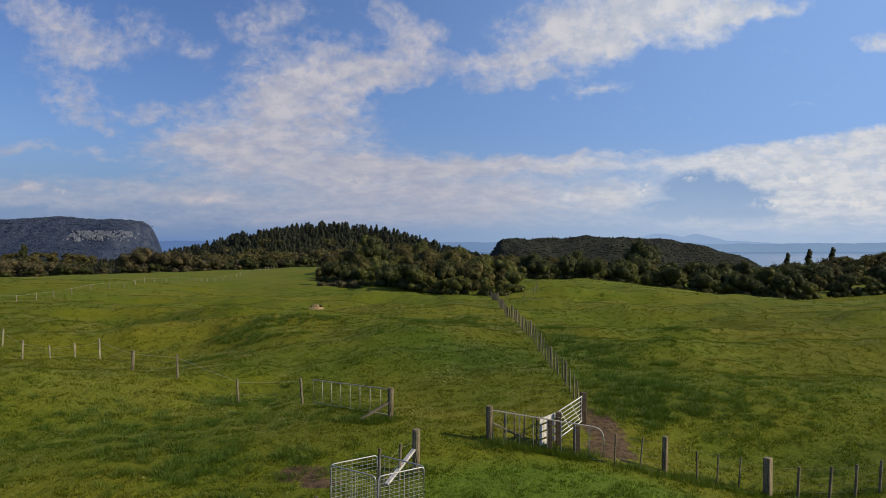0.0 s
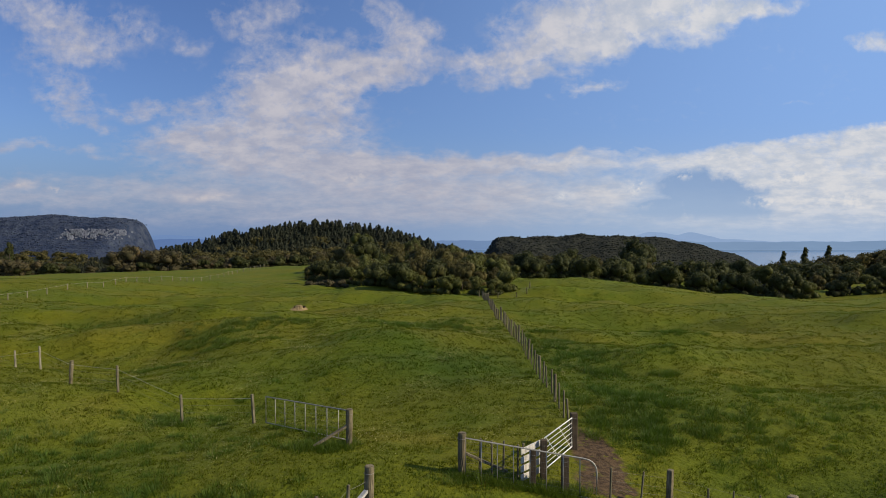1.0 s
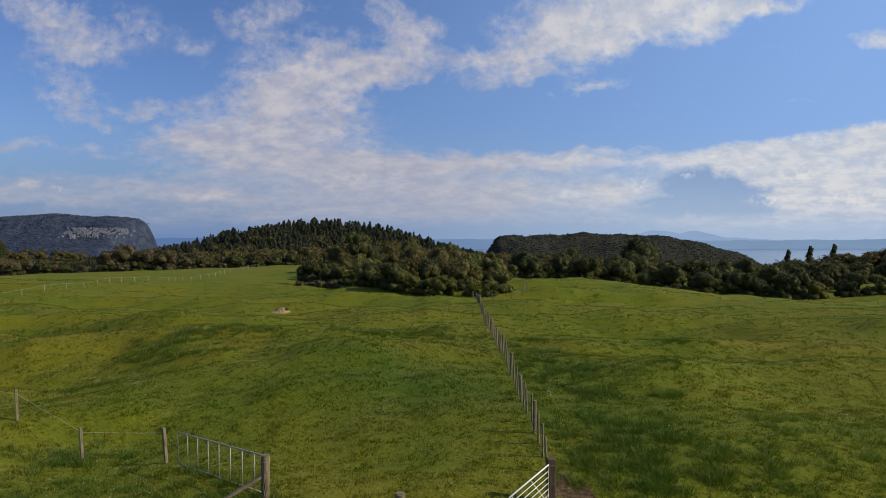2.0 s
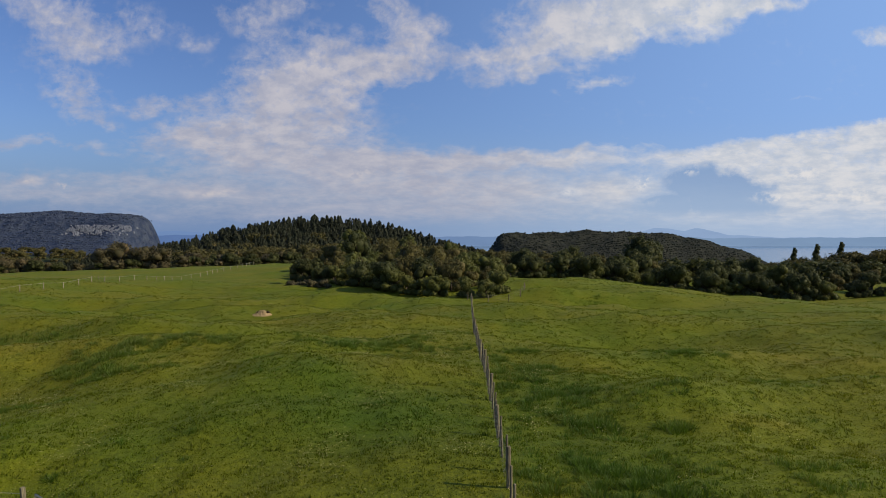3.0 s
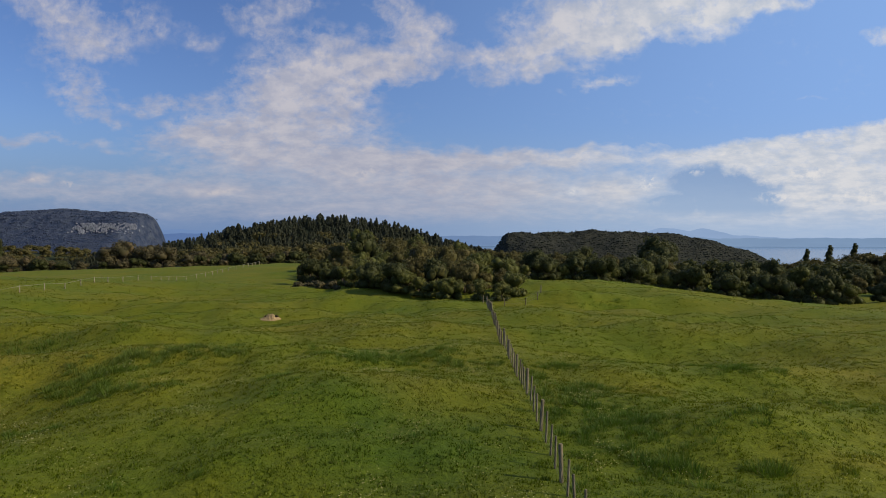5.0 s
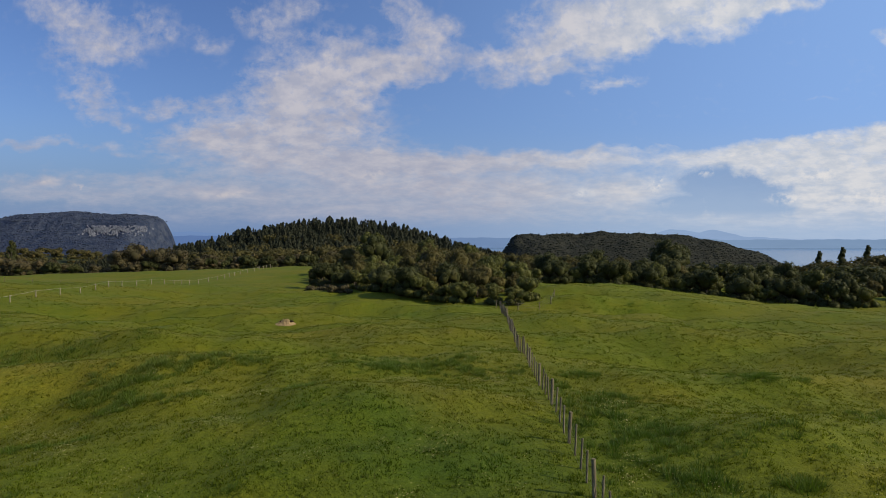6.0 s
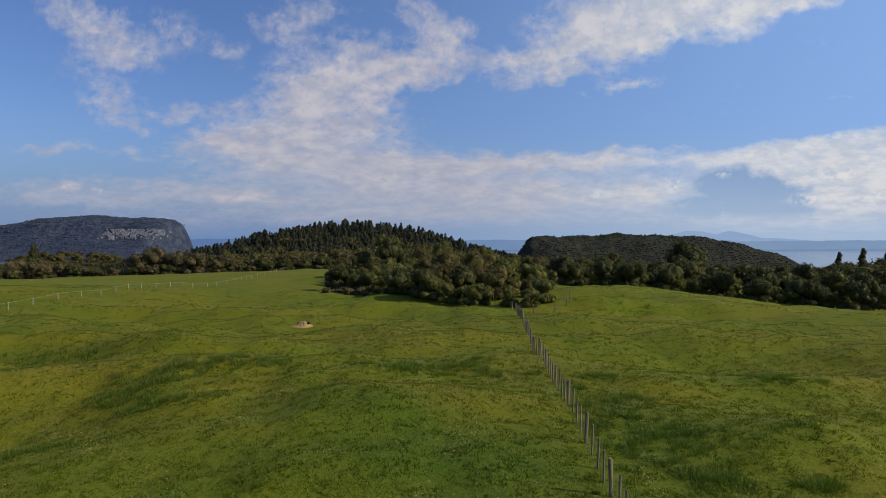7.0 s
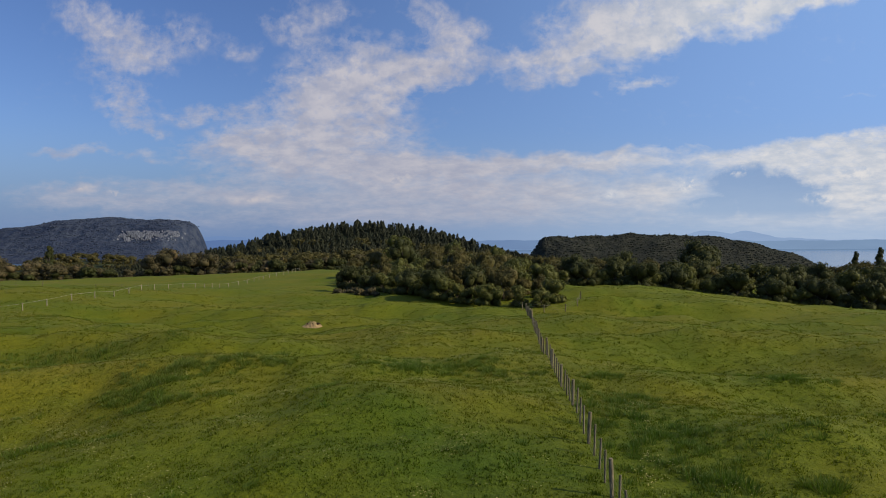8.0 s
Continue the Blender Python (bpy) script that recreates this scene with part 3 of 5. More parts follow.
def build_ground():
    right = lines(24.0, 0.5, 4900.0, 1.075)
    xs = np.array([-v for v in reversed(right)] + list(np.arange(-23.5, 24.0, 0.5)) + right)
    ys = np.array([-v for v in reversed(lines(-14.0, 1.0, 3000.0, 1.12))] + list(np.arange(14.5, 64, 0.5)) + lines(64.0, 0.55, 4900.0, 1.03))
    gx, gy = np.meshgrid(xs, ys)
    v = np.stack([gx, gy, ground_z(gx, gy)], -1).reshape(-1, 3)
    nx, ny = len(xs), len(ys)
    i = (np.arange(ny - 1)[:, None] * nx + np.arange(nx - 1)[None, :]).ravel()
    f = np.stack([i, i + 1, i + nx + 1, i + nx], -1)
    me = mesh_of("ground", v, f, turf, True)
    me.materials.append(near_wood)
    # woodland floor beyond the pasture
    mid = v[f].mean(1)
    wooded = (np.hypot(mid[:, 0], mid[:, 1] - 20) > 285) & (mid[:, 1] > 60)
    me.polygons.foreach_set("material_index", wooded.astype(np.int32))
    tagged(new("ground", me), "rolling green sheep-cropped pasture with low mounds and bare earth", "pasture", kind="structure")


build_ground()


def build_lake():
    v = [(-4900, 500, -95), (4900, 500, -95), (4900, 4900, -95), (-4900, 4900, -95)]
    tagged(new("water", mesh_of("water", v, [(0, 1, 2, 3)], water_mat)), "calm pale blue lake below the wooded hills", "lake", kind="structure")


build_lake()


def ridge(name, depth, heights, mat, label, foot=-95.0):
    """A far shore: a low strip of land with a wavy crest. heights: (x / depth, crest height)."""
    u = np.linspace(-0.98, 0.98, 400)
    top = np.interp(u, [h[0] for h in heights], [h[1] for h in heights])
    top = top + 2.0 * np.sin(u * 60) + 1.3 * np.sin(u * 171 + 1) + 0.8 * np.sin(u * 420)
    rows = []
    for dy, k in ((-60, 0.0), (-20, 0.6), (0, 1.0), (60, 0.0)):
        rows.append(np.stack([u * depth, np.full_like(u, depth + dy), foot + (top - foot) * k], -1))
    v = np.concatenate(rows)
    n = len(u)
    f = np.array([(r * n + i, r * n + i + 1, (r + 1) * n + i + 1, (r + 1) * n + i) for r in range(3) for i in range(n - 1)])
    tagged(new(name, mesh_of(name, v, f, mat, True)), label, "far hills", kind="structure")


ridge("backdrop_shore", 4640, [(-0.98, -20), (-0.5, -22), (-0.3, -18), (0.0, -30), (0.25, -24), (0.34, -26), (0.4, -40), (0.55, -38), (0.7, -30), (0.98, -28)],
      far_blue, "far lake shore glowing in painted blue haze")
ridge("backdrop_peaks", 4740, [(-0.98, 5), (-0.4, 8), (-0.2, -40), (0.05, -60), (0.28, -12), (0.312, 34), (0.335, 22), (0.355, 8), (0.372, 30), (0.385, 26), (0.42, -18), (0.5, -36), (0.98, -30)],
      far_pale, "mountain peaks beyond the lake glowing in painted pale blue haze")


def blob(seed, flat=0.8):
    """A rough low tree crown of 20 faces, about 1 across."""
    r = random.Random(seed)
    bm = bmesh.new()
    bmesh.ops.create_icosphere(bm, subdivisions=1, radius=0.5)
    for v in bm.verts:
        v.co *= r.uniform(0.72, 1.2)
        v.co.z *= flat
    out = np.array([v.co[:] for v in bm.verts]), np.array([[v.index for v in f.verts] for f in bm.faces])
    bm.free()
    return out


def scatter(kinds, places, sizes, tall):
    """Joins copies of small shapes into one set of vertices and faces."""
    vs, fs, n = [], [], 0
    for i, (p, s, h) in enumerate(zip(places, sizes, tall)):
        v, f = kinds[i % len(kinds)]
        a = i * 2.399
        c, q = math.cos(a), math.sin(a)
        w = np.stack([(v[:, 0] * c - v[:, 1] * q) * s, (v[:, 0] * q + v[:, 1] * c) * s, v[:, 2] * h], -1) + p
        vs.append(w)
        fs.append(f + n)
        n += len(v)
    return np.concatenate(vs), np.concatenate(fs)


def hill(name, ys, xs, crest, profile, mat, label):
    """A hill as a sheet: crest(x) is its height along x, profile(k) how the height runs from front (0) to back (1)."""
    k = np.linspace(0, 1, 46)
    gx, gk = np.meshgrid(xs, k)
    gy = ys[0] + (ys[1] - ys[0]) * gk
    wob = 9 * np.sin(gx / 41 + gk * 9) + 6 * np.sin(gx / 17 - gk * 15) + 3 * np.sin(gx / 7.3 + gk * 31)
    z = -112 + (crest(gx) + 112) * profile(gk) + wob * (0.35 * np.sin(math.pi * gk))
    v = np.stack([gx, gy, z], -1).reshape(-1, 3)
    nx = len(xs)
    i = (np.arange(45)[:, None] * nx + np.arange(nx - 1)[None, :]).ravel()
    ob = new(name, mesh_of(name, v, np.stack([i, i + 1, i + nx + 1, i + nx], -1), mat, True))
    return tagged(ob, label, "hill", kind="structure"), v


def right_hill():
    px = [100, 128, 150, 190, 240, 330, 440, 545, 570, 640, 720, 780, 830, 870, 900]
    pz = [-112, -36, -6, 6, 7, 5, 8, 8, 3, -7, -20, -34, -55, -82, -112]
    crest = lambda x: np.interp(x, px, pz)
    prof = lambda k: np.interp(k, [0, .12, .35, .55, .8, 1.0], [0, .36, .74, 1.0, 0.8, 0.0])
    ob, v = hill("hill_1", (1560, 2050), np.linspace(100, 900, 150), crest, prof, hill_wood, "dark forested hill above the lake shore")
    pick = v[(v[:, 2] > -80) & (v[:, 1] < 1900)]
    idx = rng.choice(len(pick), 8000)
    at = pick[idx] + np.stack([rng.uniform(-4, 4, 8000), rng.uniform(-5, 5, 8000), rng.uniform(-1.6, 0.2, 8000)], -1)
    size = rng.uniform(3.0, 7.0, 8000)
    tall = size * rng.uniform(0.5, 0.9, 8000)
    # taller trees standing out along the skyline
    top = v[(v[:, 1] > 1560 + 490 * 0.5) & (v[:, 1] < 1560 + 490 * 0.6) & (v[:, 0] > 135) & (v[:, 0] < 640)]
    at = np.concatenate([at, top[rng.choice(len(top), 60)] + (0, 0, 1.0)])
    size, tall = np.concatenate([size, rng.uniform(3, 5, 60)]), np.concatenate([tall, rng.uniform(5, 11, 60)])
    vv, ff = scatter([blob(i) for i in range(6)], at, size, tall)
    tagged(new("hill_forest", mesh_of("hill_forest", vv, ff, hill_leaf)), "dense dark native forest covering the hill", "forest", kind="stuff")


right_hill()


def mesa():
    # flat-topped hill with a steep end and a pale cliff
    px = [-3000, -2500, -2200, -1985, -1850, -1770, -1600, -1440, -1375, -1350, -1330, -1314, -1302, -1290]
    pz = [14, 28, 50, 80, 96, 100, 91, 84, 78, 67, 40, -4, -58, -112]
    crest = lambda x: np.interp(x, px, pz)
    prof = lambda k: np.interp(k, [0, .25, .40, .46, .56, .7, .76, 1.0], [0, .36, .62, .86, .97, 1.0, 0.35, 0.0])
    ob, v = hill("hill_2", (2450, 3350), np.linspace(-3000, -1290, 190), crest, prof, mesa_wood, "flat-topped forested hill with a pale cliff, blue haze painted in")
    # broken rock faces along the cliff
    rock = Shape()
    r = random.Random(3)
    for i in range(620):
        x = r.uniform(-1570, -1330) if r.random() < 0.85 else r.uniform(-1350, -1310)
        c = float(crest(x))
        h, wdt = r.uniform(3, 11), r.uniform(1.2, 3.6)
        z = r.uniform(8, 32) if r.random() < 0.8 else r.uniform(-10, 10)
        if z > c - 12 or (math.sin(x / 13.0 + z / 5.0) + math.sin(x / 5.3 - z / 3.0) < -0.35):
            continue
        k = float(np.interp((z + 112) / (c + 112), [0, .36, .62, .86, .97], [0, .25, .40, .46, .56]))
        rock.block(pose(x, 2450 + 900 * k - 3, z - h / 2, -22, r.uniform(-5, 5), r.uniform(-30, 30)), wdt, 14, h, 0.4)
    part("cliff_face", rock, cliff_rock, ob, "broken pale grey cliff rock, blue haze painted in")
    cliff = (v[:, 0] > -1580) & (v[:, 2] > 0) & (v[:, 2] < 42)
    pick = v[(v[:, 1] > 2600) & (v[:, 1] < 3120) & (v[:, 2] > -70) & ~cliff]
    n = 5200
    at = pick[rng.choice(len(pick), n)] + rng.uniform(-9, 9, (n, 3)) * (1, 1, 0.1)
    size = rng.uniform(4, 9, n)
    vv, ff = scatter([blob(i) for i in range(6)], at, size, size * 0.9)
    tagged(new("mesa_forest", mesh_of("mesa_forest", vv, ff, mesa_leaf)), "forest on the flat hilltop, blue haze painted in", "forest", kind="stuff")


mesa()

# ---------------------------------------------------------------- trees


def leaves(centres, outward, size, r):
    """Small leaf sprays: a triangle for each centre, facing outward more or less."""
    n = len(centres)
    nrm = outward + r.normal(0, 0.30, (n, 3))
    nrm /= np.linalg.norm(nrm, axis=1)[:, None] + 1e-9
    a = np.cross(nrm, r.normal(0, 1, (n, 3)))
    a /= np.linalg.norm(a, axis=1)[:, None] + 1e-9
    b = np.cross(nrm, a)
    s = (size * r.uniform(0.55, 1.3, n))[:, None]
    k = r.uniform(0.6, 1.0, (n, 1))
    v = np.stack([centres - a * s * k - b * s * 0.5, centres + a * s * k - b * s * 0.4, centres + b * s + nrm * s * 0.15], 1)
    return v.reshape(-1, 3), np.arange(3 * n).reshape(n, 3)


def crown_mesh(name, seed, wide, tall, base, count, leaf, mat, lobes=9, ragged=0.25, column=False):
    """A crown of boughs, each a cluster of leafy clumps, from height base to tall, half width wide."""
    r = np.random.default_rng(seed)
    mid, half = (tall + base) / 2, (tall - base) / 2
    cs, rs = [], []
    for i in range(lobes):
        if column:
            k = (i + 0.5) / lobes
            q = wide * (0.30 + 0.70 * math.sin(math.pi * min(1.0, k * 0.86 + 0.1)) ** 0.8)
            d = r.normal(0, 0.22 * q, 2)
            cs.append(np.array([d[0], d[1], base + 0.3 * q + (tall - base - 0.9 * q) * k]))
            rs.append(q * r.uniform(0.65, 0.8))
            continue
        d = r.normal(0, 1, 3)
        d /= np.linalg.norm(d)
        if d[2] < -0.4:
            d[2] *= -0.6
        k = r.uniform(0.40, 0.70)
        cs.append(np.array([d[0] * wide * k, d[1] * wide * k, mid + d[2] * half * k]))
        rs.append(wide * r.uniform(0.30, 0.52))
    if not column:
        cs.append(np.array([0, 0, mid + half * 0.12]))
        rs.append(wide * 0.62)
    if base < 0.5:
        # skirts that reach the ground
        for i in range(5):
            a = i * 1.257 + r.uniform(-.3, .3)
            q = wide * r.uniform(0.30, 0.44)
            cs.append(np.array([math.cos(a) * wide * 0.60, math.sin(a) * wide * 0.60, q * 0.75]))
            rs.append(q)
    squash = 1.0 if column else min(1.1, half / wide * 1.02)
    clumps = []
    for c, q in zip(cs, rs):
        for j in range(10):
            d = r.normal(0, 1, 3)
            d /= np.linalg.norm(d)
            d[2] = -d[2] if d[2] < -0.35 else d[2]
            clumps.append((c + d * q * 0.70 * np.array([1, 1, squash]), q * r.uniform(0.26, 0.50), d))
    share = np.array([k[1] ** 2 for k in clumps])
    share = np.maximum(4, (count * share / share.sum()).astype(int))
    cen, out = [], []
    for (c, q, d0), per in zip(clumps, share):
        d = r.normal(0, 1, (per, 3)) + d0 * 0.7 + np.array([0, 0, 0.25])
        d /= np.linalg.norm(d, axis=1)[:, None]
        rad = q * (1 + r.normal(0, ragged * 0.55, per))[:, None]
        cen.append(c + d * rad)
        out.append(d)
    v, f = leaves(np.concatenate(cen), np.concatenate(out), leaf, r)
    # a leafy heart keeps the crown closed
    hv, hf, n = [], [], len(v)
    for c, q in zip(cs, rs):
        bv, bf = blob(int(r.integers(1e6)), 1.0)
        hv.append(bv * q * 1.72 + c)
        hf.append(bf + n)
        n += len(bv)
    allv = np.concatenate([v] + hv)
    allv[:, 2] = np.maximum(allv[:, 2], 0.05)
    return mesh_of(name, allv, np.concatenate([f] + hf), mat)


def trunk_mesh(name, seed, tall, wide, base):
    r = random.Random(seed)
    s = Shape()
    lean = (r.uniform(-.3, .3), r.uniform(-.3, .3))
    top = tall * 0.7
    pts = [(lean[0] * k * k, lean[1] * k * k, top * k - 0.3 * (k == 0)) for k in (0, 0.3, 0.6, 1.0)]
    rad = 0.035 * tall
    s.tube(pts, [rad, rad * 0.75, rad * 0.55, rad * 0.2], 7)
    for i in range(4):
        a = r.uniform(0, 6.28)
        z = top * r.uniform(0.25, 0.6)
        s.tube([(0, 0, z), (math.cos(a) * wide * 0.3, math.sin(a) * wide * 0.3, z + tall * 0.12), (math.cos(a) * wide * 0.6, math.sin(a) * wide * 0.6, z + tall * 0.26)],
               [rad * 0.5, rad * 0.34, rad * 0.12], 5)
    return mesh_of(name, s.v, s.f, bark, True)


TREES = {}


def tree_kind(key, name, label, tall, wide, base, count, leaf, mat, seed, lobes=9, column=False):
    """The first of a kind, out of which the others are copied; it is itself set in the wood later."""
    t = thing(name, label, "tree", group=key)
    part("trunk", trunk_mesh("trunk", seed, tall, wide, base), bark, t)
    part("crown", crown_mesh("crown", seed, wide, tall, base, count, leaf, LEAF[mat], lobes, column=column), LEAF[mat], t)
    TREES.setdefault(key, []).append([t, tall, False])


LABELS = {"bright": "bright green leafy shrub tree at the edge of the bush", "dark": "dark green evergreen bush tree in dense bush",
          "olive": "olive brown bush tree in dense bush", "russet": "round russet-green tree in the far hedgerow"}
for i in range(4):
    tree_kind("edge_bright", "shrub_tree", LABELS["bright"], 5.0, 2.3 + 0.2 * i, 0.1, 4200, 0.15, "bright", 10 + i, 7)
    tree_kind("edge_dark", "bush_tree", LABELS["dark"], 5.0, 2.3 + 0.2 * i, 0.1, 4200, 0.15, "dark", 20 + i, 7)
    tree_kind("bush_dark", "bush_tree", LABELS["dark"], 8.0, 3.6 + 0.3 * i, 0.3, 3300, 0.23, "dark", 30 + i, 9)
    tree_kind("bush_olive", "bush_tree", LABELS["olive"], 8.0, 3.6 + 0.3 * i, 0.3, 3300, 0.23, "olive", 40 + i, 9)
    tree_kind("bush_bright", "bush_tree", "leafy green bush tree in dense bush", 8.0, 3.6 + 0.3 * i, 0.3, 3300, 0.23, "bright", 50 + i, 9)
for i in range(3):
    tree_kind("row_russet", "broadleaf_tree", LABELS["russet"], 10.0, 4.9, 0.2, 2800, 0.33, "russet", 60 + i, 10)
    tree_kind("row_dark", "broadleaf_tree", "dark green tree in the far hedgerow", 10.0, 4.6, 0.2, 2800, 0.33, "dark", 70 + i, 10)
tree_kind("bracken", "bracken_clump", "low rusty bracken clump at the bush edge", 1.3, 0.95, 0.05, 700, 0.09, "russet", 90, 6)
tree_kind("poplar", "poplar_tree", "tall narrow dark poplar standing above the hedgerow", 13.0, 2.5, 0.2, 3000, 0.30, "dark", 80, 13, True)


def plant(key, x, y, tall, pick, squat=1.0):
    t, h, used = TREES[key][pick % len(TREES[key])]
    s = tall / h
    m = pose(x, y, gz(x, y) - 0.1, 0, 0, (pick * 137.5) % 360) @ Matrix.Diagonal((s * squat, s * squat, s, 1))
    if used:
        copy_thing(t, m)
    else:
        TREES[key][pick % len(TREES[key])][2] = True
        t.matrix_basis = m


def fill(outline_front, back, spacing, seed):
    """Jittered spots between a front line (list of x, y) and a back depth."""
    r = random.Random(seed)
    spots = []
    xs = [p[0] for p in outline_front]
    fx = np.array(xs)
    fy = np.array([p[1] for p in outline_front])
    y = min(fy)
    while y < back(0):
        x = min(xs)
        while x < max(xs):
            px, py = x + r.uniform(-.4, .4) * spacing, y + r.uniform(-.4, .4) * spacing
            d = py - float(np.interp(px, fx, fy))
            if 0.5 < d and py < back(px):
                spots.append((px, py, d))
            x += spacing
        y += spacing
    return spots


def bush():
    r = random.Random(5)
    n = 0
    # the clump at the end of the fence: its near edge first
    front = [(-29, 152), (-24, 147), (-16, 137), (-6, 124), (1.5, 115), (6, 112.5), (11, 114)]
    for i in range(len(front) - 1):
        (ax, ay), (bx, by) = front[i], front[i + 1]
        count = max(1, int(math.hypot(bx - ax, by - ay) / 2.6))
        for k in range(count):
            u = (k + r.uniform(0.2, 0.8)) / count
            plant(r.choice(["edge_bright", "edge_bright", "edge_dark"]), ax + (bx - ax) * u + r.uniform(-.6, .6), ay + (by - ay) * u + r.uniform(0, 2.0), r.uniform(3.6, 5.6), n)
            n += 1
    body = fill([(-33, 170), (-29, 155), (-16, 141), (-6, 128), (1.5, 119), (6, 117), (11, 119), (14, 130), (17, 190)], lambda x: 224, 5.9, 11)
    for x, y, d in body:
        if d > 26 and r.random() < 0.5:
            continue
        crest = float(np.interp(x, [-32, -20, -5, 5, 14], [0.86, 1.0, 1.0, 0.82, 0.6]))
        plant(r.choice(["bush_dark", "bush_olive", "bush_olive", "bush_olive", "bush_olive", "bush_bright"]), x, y, r.uniform(0.8, 1.1) * crest * min(11.6, 5.6 + d * 0.13), n, 0.9)
        n += 1
    for i in range(16):
        plant("bracken", -29 + i * 0.62 + r.uniform(-.3, .3), 144.5 - i * 0.55 + r.uniform(-1.2, 1.2), r.uniform(0.8, 1.5), i)
    # the long band beyond the mound on the right
    front = [(14, 151), (24, 153), (34, 152), (44, 150), (54, 147.5), (66, 144), (80, 140), (96, 138)]
    for i in range(len(front) - 1):
        (ax, ay), (bx, by) = front[i], front[i + 1]
        for k in range(4):
            u = (k + r.uniform(0.2, 0.8)) / 4
            plant(r.choice(["edge_bright", "edge_dark", "edge_dark"]), ax + (bx - ax) * u, ay + (by - ay) * u + r.uniform(0, 2.0), r.uniform(4.2, 6.0), n)
            n += 1
    for x, y, d in fill([(14, 156), (34, 157), (54, 152), (66, 149), (80, 145), (105, 142)], lambda x: 198 if x < 52 else 172, 6.4, 12):
        plant(r.choice(["bush_dark", "bush_dark", "bush_olive", "bush_olive", "bush_dark", "bush_bright" if d < 9 else "bush_olive"]), x, y, r.uniform(0.78, 1.14) * min(9.4, 6.4 + d * 0.06) * (1.0 if x < 60 else 0.86), n)
        n += 1


bush()


def hedgerow():
    r = random.Random(8)
    n = 0
    for i in range(46):
        x = -205 + i * 3.6 + r.uniform(-1.5, 1.5)
        y = 20 + math.sqrt(max(0.0, 288 ** 2 - x * x)) + r.uniform(-6, 3) - (14 if x > -90 else 0)
        if -136 < x < -108:
            continue
        tall = r.uniform(6.0, 11.5) if x < -155 else (r.uniform(4.6, 10.0) if x < -136 else r.uniform(5.4, 9.2))
        plant("row_russet" if r.random() < 0.45 else "row_dark", x, y, tall, n, r.uniform(0.9, 1.15))
        n += 1
    for x, h in ((-133, 10.6), (-126, 11.8), (-117, 12.2), (-111, 11.0)):
        plant("row_russet", x, 277, h, n)
        n += 1
    for i in range(44):
        x = -215 + i * 4.6 + r.uniform(-2, 2)
        plant(r.choice(["edge_dark", "row_dark", "row_russet"]), x, 16 + math.sqrt(max(0.0, 286 ** 2 - x * x)) + r.uniform(-3, 3) - (14 if x > -90 else 0), r.uniform(3.8, 5.8), n, 1.3)
        n += 1
    plant("poplar", -171.5, 272, 15.0, 0, 0.8)
    # three slim trees on the ridge to the right
    for x, h in ((168, 12.2), (178.7, 13.6), (190.3, 12.9)):
        plant("poplar", x, 335, h * 0.86, 0, 1.0)


hedgerow()


def conifer_shape(seed):
    """A slim dark conifer of overlapping sprays, 1 high, with a blunt tip."""
    r = np.random.default_rng(seed)
    v, f = [], []
    blunt = 1.5 + 0.5 * (seed % 4)
    for level in range(8):
        z = 0.04 + 0.90 * level / 7.0
        rad = 0.20 * (1 - (z * 0.97) ** blunt) * r.uniform(0.8, 1.2) + 0.02
        n = 6 if level < 5 else 5
        for k in range(n):
            a = 6.283 * (k + r.uniform(-.3, .3)) / n + level * 1.3
            q, w = rad * r.uniform(0.75, 1.2), r.uniform(0.05, 0.085)
            c, d = math.cos(a), math.sin(a)
            zz = z + r.uniform(-0.03, 0.03)
            b = len(v)
            v += [(0.35 * q * c, 0.35 * q * d, zz + 0.13), (q * c - w * d, q * d + w * c, zz), (q * c + w * d, q * d - w * c, zz - 0.02)]
            f.append((b, b + 1, b + 2))
            v += [(q * c * 1.05, q * d * 1.05, zz - 0.06)]
            f.append((b + 1, b + 3, b + 2))
    return np.array(v, dtype=float), np.array(f)


